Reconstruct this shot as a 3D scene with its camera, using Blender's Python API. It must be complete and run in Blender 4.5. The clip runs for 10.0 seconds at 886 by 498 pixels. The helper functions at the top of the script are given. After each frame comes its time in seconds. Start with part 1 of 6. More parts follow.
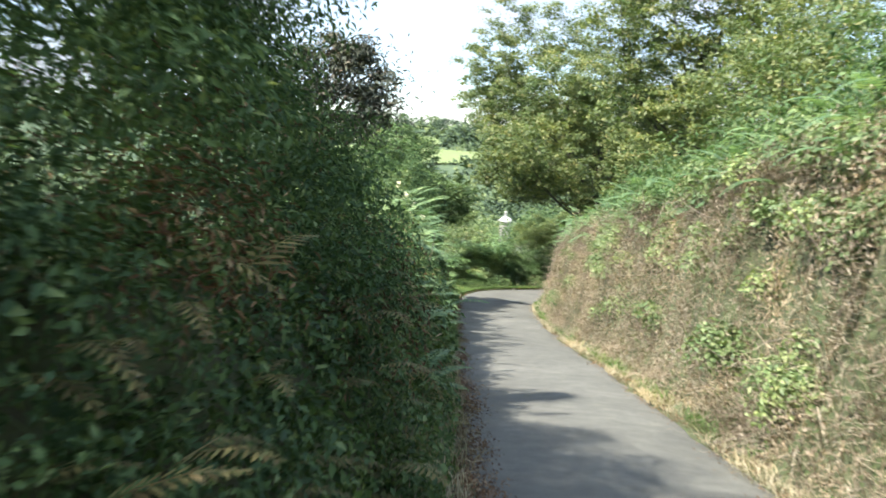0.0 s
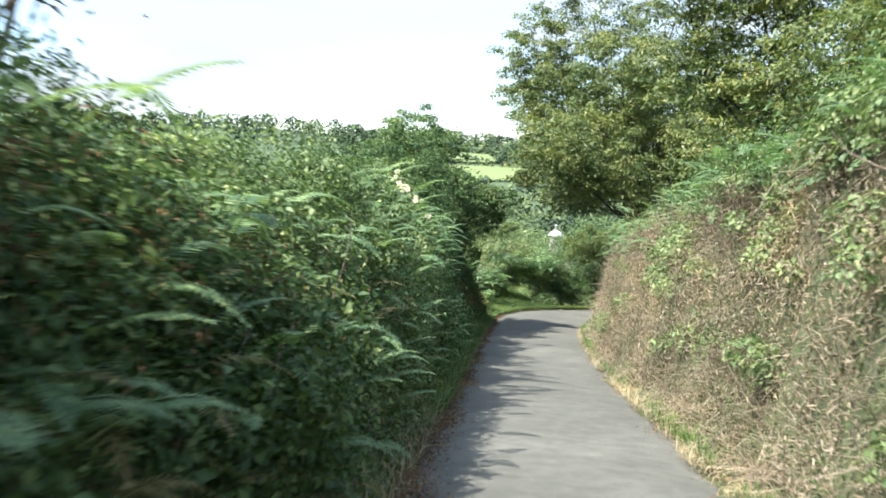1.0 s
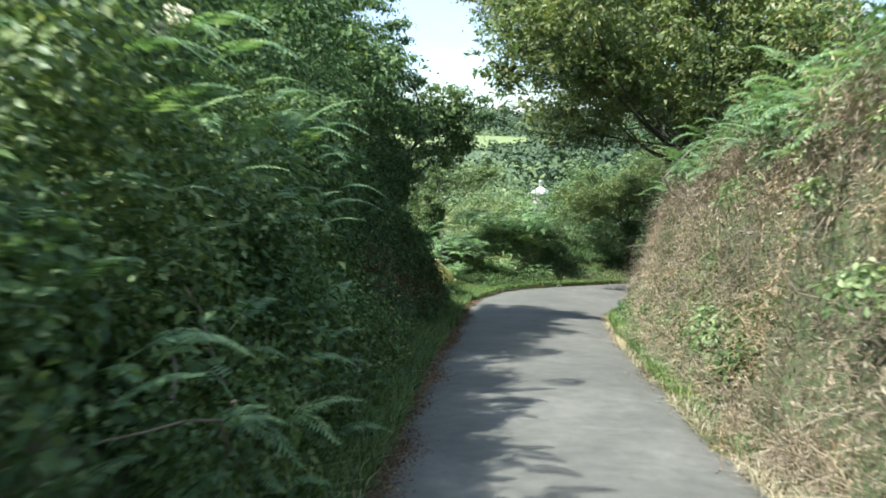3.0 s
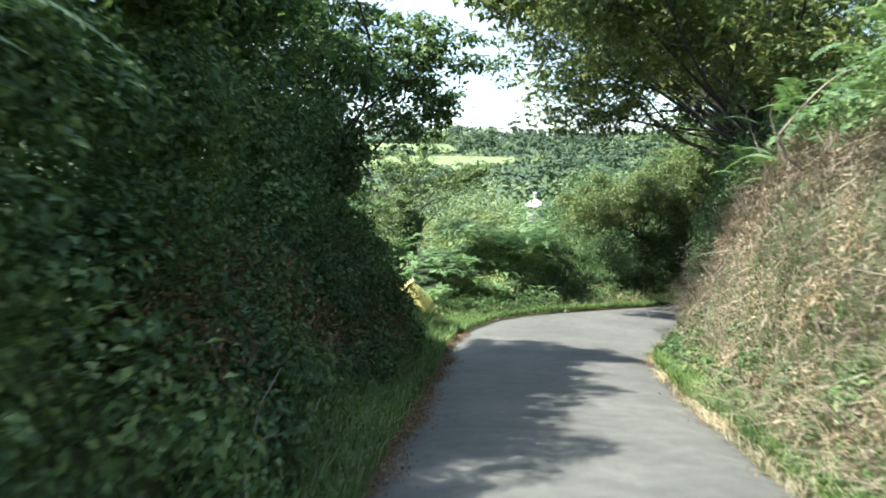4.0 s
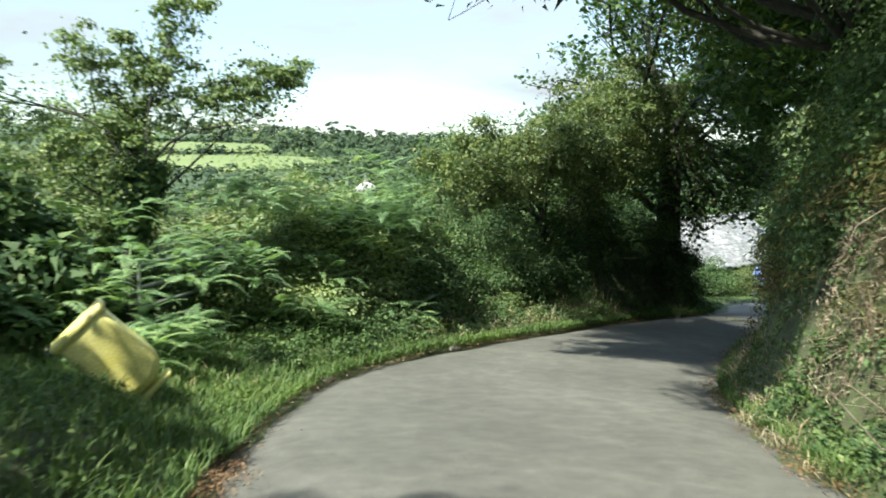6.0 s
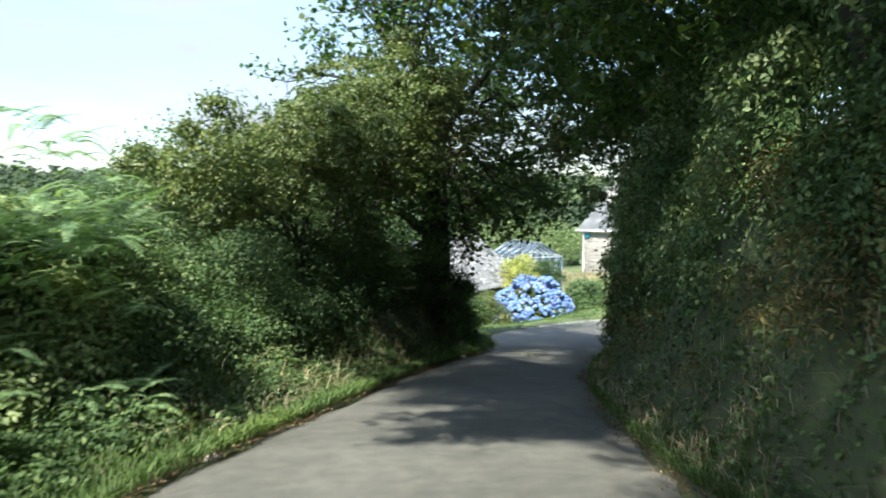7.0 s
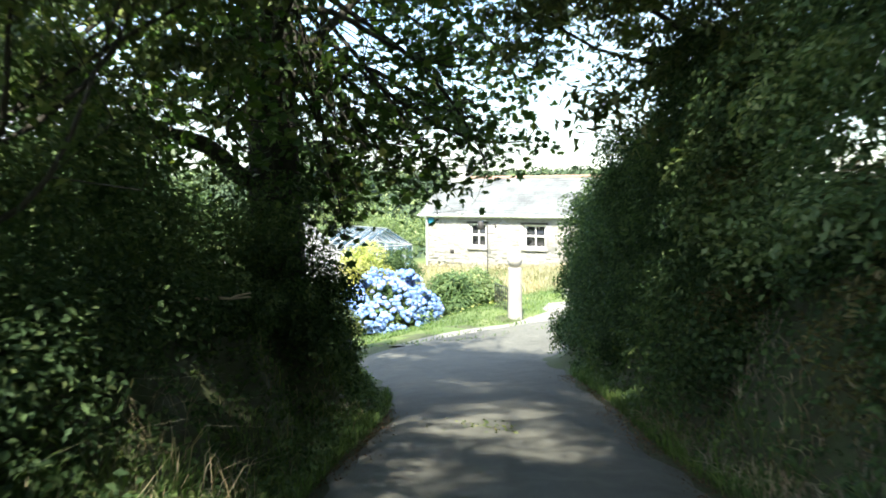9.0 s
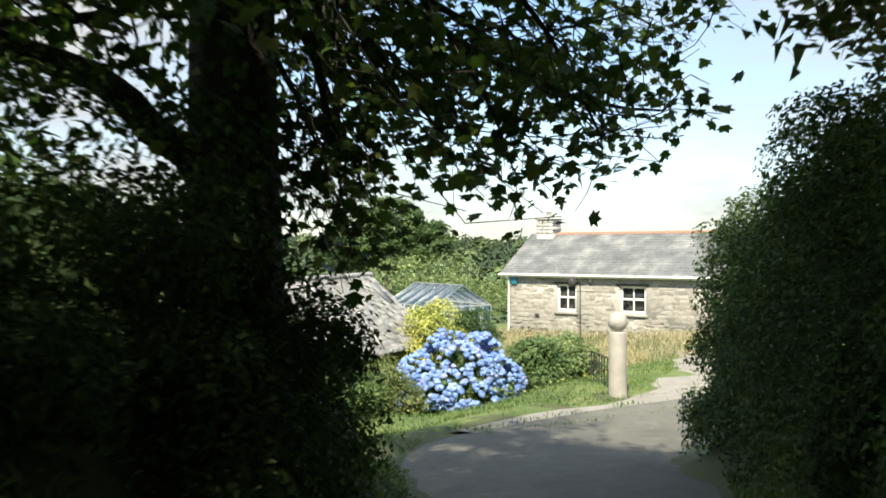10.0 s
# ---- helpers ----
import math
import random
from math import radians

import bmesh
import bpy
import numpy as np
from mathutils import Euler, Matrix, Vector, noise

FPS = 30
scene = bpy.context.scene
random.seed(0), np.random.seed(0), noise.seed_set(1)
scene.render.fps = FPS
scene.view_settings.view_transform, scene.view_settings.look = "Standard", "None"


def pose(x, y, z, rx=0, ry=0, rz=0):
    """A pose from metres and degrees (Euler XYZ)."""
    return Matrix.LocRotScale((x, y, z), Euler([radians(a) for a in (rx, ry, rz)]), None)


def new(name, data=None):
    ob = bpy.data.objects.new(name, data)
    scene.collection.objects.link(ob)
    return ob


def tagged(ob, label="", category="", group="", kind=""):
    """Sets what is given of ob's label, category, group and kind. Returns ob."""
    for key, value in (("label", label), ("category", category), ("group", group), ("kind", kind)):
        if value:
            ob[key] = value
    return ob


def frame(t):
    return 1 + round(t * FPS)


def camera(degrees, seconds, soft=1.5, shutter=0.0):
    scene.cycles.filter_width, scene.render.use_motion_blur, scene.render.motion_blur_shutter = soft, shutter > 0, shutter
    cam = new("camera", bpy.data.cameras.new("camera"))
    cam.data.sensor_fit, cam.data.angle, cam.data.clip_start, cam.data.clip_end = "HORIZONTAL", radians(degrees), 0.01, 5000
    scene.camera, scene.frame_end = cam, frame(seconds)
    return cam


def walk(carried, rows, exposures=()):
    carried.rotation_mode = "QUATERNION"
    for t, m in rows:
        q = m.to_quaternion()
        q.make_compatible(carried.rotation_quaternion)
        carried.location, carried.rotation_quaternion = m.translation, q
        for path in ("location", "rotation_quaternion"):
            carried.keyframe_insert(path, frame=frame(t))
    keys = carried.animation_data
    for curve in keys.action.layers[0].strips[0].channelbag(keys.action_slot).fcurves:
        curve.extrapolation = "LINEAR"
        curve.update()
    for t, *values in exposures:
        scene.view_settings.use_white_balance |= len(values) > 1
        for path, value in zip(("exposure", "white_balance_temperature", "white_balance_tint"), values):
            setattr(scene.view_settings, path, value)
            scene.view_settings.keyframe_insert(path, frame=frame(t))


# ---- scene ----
cam = camera(55.1, 10.0, soft=1.7, shutter=0.25)
METRES, EYE, TILT, LEAN, TURN = 50.0, 1.404, -7.5, -2.6, 0.0
ROWS = [
    (0.0, 0.0, 0.0, 0.0, -0.0, 0.0, 0.0),
    (0.5, 0.0092, 0.0432, -0.0019, 4.35, 1.3, -0.2),
    (1.0, 0.0155, 0.0919, -0.0032, 3.74, 1.23, -0.19),
    (1.5, 0.0182, 0.1446, -0.0042, 3.88, 1.25, 0.84),
    (2.0, 0.0192, 0.1994, -0.0055, 2.92, 0.39, 1.36),
    (2.5, 0.0186, 0.2559, -0.0066, 1.16, -0.33, 1.97),
    (2.7, 0.0187, 0.2785, -0.0073, 2.46, -0.35, 2.05),
    (3.8, 0.0199, 0.396, -0.0112, 1.17, -1.35, 2.7),
    (4.0, 0.0201, 0.4178, -0.0118, 1.51, 0.86, 2.76),
    (4.5, 0.0205, 0.4723, -0.0128, 1.63, 1.79, 3.2),
    (5.0, 0.0208, 0.5251, -0.0138, -1.62, -0.36, 2.74),
    (5.2, 0.0216, 0.546, -0.0139, -4.06, 0.17, 2.85),
    (6.3, 0.0278, 0.660, -0.0144, -14.6, 0.35, 4.0),
    (6.5, 0.0294, 0.6796, -0.0144, -18.62, 0.27, 4.42),
    (7.0, 0.0358, 0.7253, -0.0137, -30.83, 0.96, 6.47),
    (7.5, 0.0476, 0.767, -0.0132, -35.55, 0.71, 7.63),
    (8.0, 0.067, 0.8092, -0.0136, -38.7, -0.28, 7.84),
    (8.5, 0.0911, 0.8482, -0.0147, -42.0, -0.97, 8.08),
    (9.0, 0.1181, 0.8844, -0.0162, -43.98, -0.92, 7.76),
    (9.5, 0.1498, 0.9204, -0.0197, -40.04, 2.31, 7.19),
    (10.0, 0.1808, 0.9504, -0.0231, -38.29, 4.44, 6.73),
]
walk(cam, [(t, pose(0, 0, EYE, TILT, LEAN, TURN) @ pose(METRES * x, METRES * y, METRES * z, 90 + pitch, roll, yaw)) for t, x, y, z, yaw, pitch, roll in ROWS],
     [(0.0, 2.0, 6300, 13), (1.2, 1.88, 6150, 11), (2.5, 1.66, 5900, 9), (4.0, 2.12, 5950, 11), (5.0, 1.88, 6150, 4), (6.5, 1.58, 6350, 5), (7.5, 1.94, 6150, 13), (8.5, 2.38, 6550, 9), (9.5, 2.1, 6650, 7), (10.0, 1.4, 7250, 9)])

# ---------------------------------------------------------------- light
SUN_TO = Vector((-0.60, -0.43, 0.98)).normalized()
world = bpy.data.worlds.new("sky")
scene.world = world
world.use_nodes = True
wn, wl = world.node_tree.nodes, world.node_tree.links
wn.clear()
sky = wn.new("ShaderNodeTexSky")
sky.sky_type = "NISHITA"
sky.sun_disc = False
sky.sun_elevation = math.asin(SUN_TO.z)
sky.sun_rotation = math.atan2(SUN_TO.x, SUN_TO.y) % (2 * math.pi)
sky.dust_density = 0.3
sky.ozone_density = 1.6
coord = wn.new("ShaderNodeTexCoord")
stretch = wn.new("ShaderNodeMapping")
stretch.inputs["Scale"].default_value = (1.0, 1.0, 3.5)
cloud = wn.new("ShaderNodeTexNoise")
cloud.inputs["Scale"].default_value = 2.2
cloud.inputs["Detail"].default_value = 7.0
cloud.inputs["Roughness"].default_value = 0.55
cover = wn.new("ShaderNodeValToRGB")
cover.color_ramp.elements[0].position = 0.36
cover.color_ramp.elements[1].position = 0.62
mixc = wn.new("ShaderNodeMixRGB")
mixc.inputs[2].default_value = (1.85, 1.98, 2.1, 1)
back = wn.new("ShaderNodeBackground")
back.inputs[1].default_value = 0.15
wout = wn.new("ShaderNodeOutputWorld")
wl.new(coord.outputs["Generated"], stretch.inputs["Vector"])
wl.new(stretch.outputs[0], cloud.inputs["Vector"])
wl.new(cloud.outputs["Fac"], cover.inputs[0])
wl.new(cover.outputs[0], mixc.inputs[0])
thin = wn.new("ShaderNodeMixRGB")
thin.blend_type = "MULTIPLY"
thin.inputs[0].default_value = 1.0
thin.inputs[2].default_value = (0.58, 0.63, 0.68, 1)
wl.new(sky.outputs[0], thin.inputs[1])
wl.new(thin.outputs[0], mixc.inputs[1])
# bright thin cloud: the sky is brighter overhead than near the horizon
split = wn.new("ShaderNodeSeparateXYZ")
rise_of = wn.new("ShaderNodeMapRange")
rise_of.inputs["To Min"].default_value, rise_of.inputs["To Max"].default_value = 0.84, 1.65
overhead = wn.new("ShaderNodeMixRGB")
overhead.blend_type = "MULTIPLY"
overhead.inputs[0].default_value = 1.0
wl.new(coord.outputs["Generated"], split.inputs[0])
wl.new(split.outputs[2], rise_of.inputs[0])
wl.new(mixc.outputs[0], overhead.inputs[1])
wl.new(rise_of.outputs[0], overhead.inputs[2])
wl.new(overhead.outputs[0], back.inputs[0])
wl.new(back.outputs[0], wout.inputs[0])
sun = new("sun", bpy.data.lights.new("sun", "SUN"))
sun.data.energy = 4.0
sun.data.angle = radians(1.0)
sun.data.color = (1.0, 0.94, 0.84)
sun.matrix_world = Matrix.Translation((-30, -10, 40)) @ SUN_TO.to_track_quat("Z", "Y").to_matrix().to_4x4()


# ---------------------------------------------------------------- materials
def material(name):
    m = bpy.data.materials.new(name)
    m.use_nodes = True
    n = m.node_tree.nodes
    return m, n, m.node_tree.links, n["Principled BSDF"], n["Material Output"]


def ramp(n, stops):
    r = n.new("ShaderNodeValToRGB")
    while len(r.color_ramp.elements) < len(stops):
        r.color_ramp.elements.new(0.5)
    for e, (p, c) in zip(r.color_ramp.elements, stops):
        e.position, e.color = p, (*c, 1)
    return r


def noise_node(n, l, scale, detail=4.0, rough=0.55, coords="Object", squash=None):
    tc = n.new("ShaderNodeTexCoord")
    t = n.new("ShaderNodeTexNoise")
    t.inputs["Scale"].default_value, t.inputs["Detail"].default_value, t.inputs["Roughness"].default_value = scale, detail, rough
    if squash:
        mp = n.new("ShaderNodeMapping")
        mp.inputs["Scale"].default_value = squash
        l.new(tc.outputs[coords], mp.inputs[0])
        l.new(mp.outputs[0], t.inputs["Vector"])
    else:
        l.new(tc.outputs[coords], t.inputs["Vector"])
    return t


def mix(n, l, fac, a, b, mode="MIX"):
    m = n.new("ShaderNodeMixRGB")
    m.blend_type = mode
    for k, v in ((0, fac), (1, a), (2, b)):
        if isinstance(v, (int, float)):
            m.inputs[k].default_value = v
        elif isinstance(v, tuple):
            m.inputs[k].default_value = (*v, 1)
        else:
            l.new(v, m.inputs[k])
    return m


def bump_to(n, l, bsdf, height, strength, distance):
    b = n.new("ShaderNodeBump")
    b.inputs["Strength"].default_value, b.inputs["Distance"].default_value = strength, distance
    l.new(height, b.inputs["Height"])
    l.new(b.outputs[0], bsdf.inputs["Normal"])


def leaf_material(name, stops, patch=(0.75, 0.8, 0.6), glow=0.3, rough=0.5, scale=0.7, spec=0.35):
    """Leaves: a colour for each leaf, drifting over larger patches, and light let through."""
    m, n, l, b, out = material(name)
    geo = n.new("ShaderNodeNewGeometry")
    r = ramp(n, stops)
    l.new(geo.outputs["Random Per Island"], r.inputs[0])
    big = noise_node(n, l, scale, 3.0)
    tone = ramp(n, [(0.34, tuple(v * 0.82 for v in patch)), (0.5, (1.0, 1.0, 1.0)), (0.68, (1.38, 1.26, 1.06))])
    l.new(big.outputs["Fac"], tone.inputs[0])
    c = mix(n, l, 1.0, r.outputs[0], tone.outputs[0], "MULTIPLY")
    b.inputs["Roughness"].default_value = rough
    b.inputs["Specular IOR Level"].default_value = spec
    l.new(c.outputs[0], b.inputs["Base Color"])
    tr = n.new("ShaderNodeBsdfTranslucent")
    warm = mix(n, l, 1.0, c.outputs[0], (1.4, 1.5, 0.8), "MULTIPLY")
    l.new(warm.outputs[0], tr.inputs[0])
    ms = n.new("ShaderNodeMixShader")
    ms.inputs[0].default_value = glow
    l.new(b.outputs[0], ms.inputs[1])
    l.new(tr.outputs[0], ms.inputs[2])
    l.new(ms.outputs[0], out.inputs[0])
    return m


def surface_material(name, stops, scale=3.0, rough=0.8, fine=40.0, bump=0.4, dist=0.02, metal=0.0, piece=0.0, squash=None):
    """A rough surface: two scales of colour, and fine relief. piece: how much one piece differs from the next."""
    m, n, l, b, out = material(name)
    big = noise_node(n, l, scale, 5.0, 0.6, squash=squash)
    small = noise_node(n, l, fine, 3.0, 0.6)
    r = ramp(n, stops)
    l.new(big.outputs["Fac"], r.inputs[0])
    sp = ramp(n, [(0.3, (0.72, 0.72, 0.72)), (0.7, (1.12, 1.12, 1.12))])
    l.new(small.outputs["Fac"], sp.inputs[0])
    c = mix(n, l, 0.8, r.outputs[0], sp.outputs[0], "MULTIPLY")
    if piece:
        oi = n.new("ShaderNodeObjectInfo")
        pr = ramp(n, [(0.0, (1 - piece, 1 - piece, 1 - piece * 1.1)), (1.0, (1 + piece, 1 + piece * 0.95, 1 + piece * 0.8))])
        l.new(oi.outputs["Random"], pr.inputs[0])
        c = mix(n, l, 1.0, c.outputs[0], pr.outputs[0], "MULTIPLY")
    l.new(c.outputs[0], b.inputs["Base Color"])
    b.inputs["Roughness"].default_value = rough
    b.inputs["Metallic"].default_value = metal
    bump_to(n, l, b, small.outputs["Fac"], bump, dist)
    return m


def asphalt_material():
    m, n, l, b, out = material("worn_asphalt")
    big = noise_node(n, l, 0.55, 5.0, 0.6)
    mid = noise_node(n, l, 5.0, 5.0, 0.65)
    grit = noise_node(n, l, 160.0, 2.0, 0.7)
    c = ramp(n, [(0.3, (0.086, 0.087, 0.072)), (0.55, (0.117, 0.118, 0.098)), (0.75, (0.156, 0.155, 0.130))])
    l.new(big.outputs["Fac"], c.inputs[0])
    st = ramp(n, [(0.35, (0.8, 0.8, 0.8)), (0.62, (1.08, 1.08, 1.07)), (0.75, (1.35, 1.33, 1.25))])
    l.new(mid.outputs["Fac"], st.inputs[0])
    g = ramp(n, [(0.3, (0.6, 0.6, 0.6)), (0.7, (1.35, 1.35, 1.35))])
    l.new(grit.outputs["Fac"], g.inputs[0])
    c1 = mix(n, l, 1.0, c.outputs[0], st.outputs[0], "MULTIPLY")
    c2 = mix(n, l, 0.7, c1.outputs[0], g.outputs[0], "MULTIPLY")
    l.new(c2.outputs[0], b.inputs["Base Color"])
    b.inputs["Roughness"].default_value = 0.85
    bump_to(n, l, b, grit.outputs["Fac"], 0.5, 0.008)
    return m


def ground_material():
    """Near: dark earth and grass. Far off: rough hill pasture."""
    m, n, l, b, out = material("soil_and_turf")
    big = noise_node(n, l, 0.35, 5.0, 0.6)
    fine = noise_node(n, l, 9.0, 5.0, 0.7)
    near = ramp(n, [(0.3, (0.050, 0.046, 0.026)), (0.5, (0.060, 0.074, 0.028)), (0.7, (0.055, 0.090, 0.022))])
    l.new(fine.outputs["Fac"], near.inputs[0])
    tc = n.new("ShaderNodeTexCoord")
    ff = ramp(n, [(0.3, (0.040, 0.068, 0.032)), (0.5, (0.055, 0.088, 0.038)), (0.7, (0.075, 0.110, 0.044))])
    l.new(big.outputs["Fac"], ff.inputs[0])
    ln = n.new("ShaderNodeVectorMath")
    ln.operation = "LENGTH"
    l.new(tc.outputs["Object"], ln.inputs[0])
    far = n.new("ShaderNodeMapRange")
    far.inputs[1].default_value, far.inputs[2].default_value = 100.0, 150.0
    l.new(ln.outputs["Value"], far.inputs[0])
    c = mix(n, l, far.outputs[0], near.outputs[0], ff.outputs[0])
    l.new(c.outputs[0], b.inputs["Base Color"])
    b.inputs["Roughness"].default_value = 0.95
    bump_to(n, l, b, fine.outputs["Fac"], 0.6, 0.05)
    return m


def field_material(name, dark, light):
    """Pasture seen across a valley: broad mottling and faint lines of mowing."""
    m, n, l, b, out = material(name)
    big = noise_node(n, l, 0.03, 4.0, 0.6)
    rows = noise_node(n, l, 0.25, 3.0, 0.6, squash=(0.15, 1.0, 1.0))
    c = ramp(n, [(0.3, dark), (0.7, light)])
    l.new(big.outputs["Fac"], c.inputs[0])
    v = ramp(n, [(0.3, (0.86, 0.88, 0.86)), (0.7, (1.1, 1.08, 1.05))])
    l.new(rows.outputs["Fac"], v.inputs[0])
    l.new(mix(n, l, 1.0, c.outputs[0], v.outputs[0], "MULTIPLY").outputs[0], b.inputs["Base Color"])
    b.inputs["Roughness"].default_value = 0.95
    return m


M_ASPHALT = asphalt_material()
M_HAY = field_material("mown_hay_field", (0.125, 0.175, 0.055), (0.165, 0.205, 0.075))
M_PASTURE = field_material("green_pasture", (0.05, 0.09, 0.04), (0.07, 0.115, 0.048))
M_GROUND = ground_material()
M_HEDGE = leaf_material("hedge_leaves", [(0.0, (0.038, 0.072, 0.032)), (0.4, (0.07, 0.125, 0.05)), (0.75, (0.11, 0.178, 0.07)), (1.0, (0.19, 0.25, 0.105))], rough=0.58, spec=0.2)
# ivy's own dark green, used too to put shade into hedge leaves
M_DARKLEAF = leaf_material("dark_and_shaded_leaves", [(0.0, (0.032, 0.062, 0.030)), (0.5, (0.062, 0.110, 0.048)), (0.85, (0.095, 0.15, 0.062)), (1.0, (0.15, 0.20, 0.085))], glow=0.25, rough=0.62, spec=0.12)
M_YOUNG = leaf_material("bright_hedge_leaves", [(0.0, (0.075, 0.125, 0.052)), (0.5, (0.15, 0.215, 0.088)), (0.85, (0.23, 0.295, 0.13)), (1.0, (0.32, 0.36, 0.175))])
M_SYCAMORE = leaf_material("sycamore_leaves", [(0.0, (0.03, 0.07, 0.018)), (0.5, (0.06, 0.12, 0.03)), (0.85, (0.10, 0.17, 0.04)), (1.0, (0.17, 0.19, 0.05))], glow=0.32)
M_OLIVE = leaf_material("turning_leaves", [(0.0, (0.062, 0.092, 0.031)), (0.5, (0.115, 0.155, 0.052)), (0.85, (0.175, 0.21, 0.072)), (1.0, (0.26, 0.24, 0.105))], patch=(0.7, 0.85, 0.75))
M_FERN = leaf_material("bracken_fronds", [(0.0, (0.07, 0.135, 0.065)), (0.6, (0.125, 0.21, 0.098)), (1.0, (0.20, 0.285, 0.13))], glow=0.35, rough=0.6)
M_THORN = leaf_material("hawthorn_leaves", [(0.0, (0.058, 0.094, 0.036)), (0.5, (0.104, 0.153, 0.056)), (0.85, (0.163, 0.208, 0.075)), (1.0, (0.234, 0.240, 0.104))])
M_NEEDLE = leaf_material("dark_needles", [(0.0, (0.05, 0.06, 0.048)), (0.5, (0.085, 0.10, 0.075)), (0.9, (0.13, 0.135, 0.10)), (1.0, (0.19, 0.15, 0.12))], glow=0.1, rough=0.7, spec=0.1)
# the bracken colour again, lightened to put sunlight into the fronds
M_LITFERN = leaf_material("bracken_fronds_as_sunlit", [(0.0, (0.11, 0.20, 0.095)), (0.6, (0.19, 0.30, 0.145)), (1.0, (0.29, 0.40, 0.20))], glow=0.4, rough=0.6)
M_DRY = leaf_material("dead_stems", [(0.0, (0.19, 0.15, 0.11)), (0.4, (0.28, 0.23, 0.165)), (0.75, (0.36, 0.305, 0.225)), (1.0, (0.44, 0.395, 0.30))], glow=0.12, rough=0.8, scale=1.1, patch=(0.62, 0.6, 0.55), spec=0.15)
M_OLDFERN = leaf_material("old_bracken_fronds", [(0.0, (0.08, 0.065, 0.03)), (0.5, (0.135, 0.125, 0.052)), (0.85, (0.18, 0.17, 0.07)), (1.0, (0.24, 0.19, 0.11))], glow=0.25, rough=0.7, spec=0.15)
M_LITTER = leaf_material("fallen_leaves", [(0.0, (0.07, 0.042, 0.024)), (0.5, (0.14, 0.088, 0.05)), (0.9, (0.22, 0.15, 0.09)), (1.0, (0.36, 0.29, 0.19))], glow=0.05, rough=0.85, spec=0.1)
M_GRASS = leaf_material("grass_blades", [(0.0, (0.05, 0.095, 0.026)), (0.5, (0.088, 0.155, 0.042)), (0.85, (0.125, 0.195, 0.056)), (1.0, (0.19, 0.23, 0.085))], glow=0.3, rough=0.6, scale=0.5)
M_STRAW = leaf_material("long_dry_grass", [(0.0, (0.20, 0.175, 0.105)), (0.6, (0.31, 0.275, 0.18)), (1.0, (0.41, 0.375, 0.27))], glow=0.2, rough=0.7)
M_FAR = leaf_material("far_woodland_leaves", [(0.0, (0.026, 0.048, 0.027)), (0.5, (0.043, 0.073, 0.036)), (1.0, (0.072, 0.109, 0.049))], glow=0.08, rough=0.85, scale=0.05, patch=(0.7, 0.75, 0.8))
M_FARLIGHT = leaf_material("far_pale_leaves", [(0.0, (0.056, 0.091, 0.042)), (0.5, (0.091, 0.134, 0.059)), (1.0, (0.140, 0.182, 0.077))], glow=0.1, rough=0.85, scale=0.05)
M_BARK = surface_material("bark", [(0.3, (0.030, 0.029, 0.022)), (0.6, (0.054, 0.051, 0.039)), (0.8, (0.078, 0.080, 0.058))], scale=2.0, rough=0.95, fine=14.0, bump=0.9, dist=0.03, squash=(4, 4, 0.7))
M_PALESTICK = surface_material("peeled_wood", [(0.3, (0.42, 0.33, 0.22)), (0.7, (0.58, 0.48, 0.35))], scale=8.0, rough=0.85)
M_TWIG = surface_material("grey_twigs", [(0.3, (0.12, 0.095, 0.065)), (0.7, (0.24, 0.20, 0.15))], scale=6.0, rough=0.9)


# ---------------------------------------------------------------- mesh helpers
class Geo:
    """Collects arrays of corners and faces, and turns them into one mesh."""

    def __init__(self):
        self.v, self.t, self.q, self.n = [], [], [], 0

    def add(self, v, tris=None, quads=None):
        v = np.asarray(v, float).reshape(-1, 3)
        if tris is not None and len(tris):
            self.t.append(np.asarray(tris, np.int64) + self.n)
        if quads is not None and len(quads):
            self.q.append(np.asarray(quads, np.int64) + self.n)
        self.v.append(v)
        self.n += len(v)
        return self

    def mesh(self, name, mat, smooth=False):
        me = bpy.data.meshes.new(name)
        v = np.concatenate(self.v)
        t = np.concatenate(self.t) if self.t else np.zeros((0, 3), np.int64)
        q = np.concatenate(self.q) if self.q else np.zeros((0, 4), np.int64)
        me.vertices.add(len(v))
        me.vertices.foreach_set("co", v.astype(np.float32).ravel())
        loops = np.concatenate([t.ravel(), q.ravel()]).astype(np.int32)
        starts = np.concatenate([np.arange(len(t)) * 3, len(t) * 3 + np.arange(len(q)) * 4]).astype(np.int32)
        me.loops.add(len(loops))
        me.loops.foreach_set("vertex_index", loops)
        me.polygons.add(len(starts))
        me.polygons.foreach_set("loop_start", starts)
        if smooth:
            me.polygons.foreach_set("use_smooth", np.ones(len(starts), bool))
        me.update(calc_edges=True)
        me.materials.append(mat)
        return me


def stuff(name, geo, mat, label, category, kind="stuff", smooth=False):
    return tagged(new(name, geo.mesh(name, mat, smooth)), label, category, "", kind)


def empty(name, place, label, category, group="", turn=0.0):
    e = new(name)
    e.matrix_world = pose(*place, 0, 0, turn)
    e.empty_display_size = 0.2
    return tagged(e, label, category, group)


def part(name, data, parent, label="", mat=None):
    """One mesh (a Geo, a bmesh or mesh data) as a part, in its thing's own coordinates."""
    if isinstance(data, Geo):
        data = data.mesh(name, mat)
    elif isinstance(data, bmesh.types.BMesh):
        me = bpy.data.meshes.new(name)
        data.to_mesh(me)
        data.free()
        me.materials.append(mat)
        data = me
    ob = new(name, data)
    ob.parent = parent
    return tagged(ob, label)


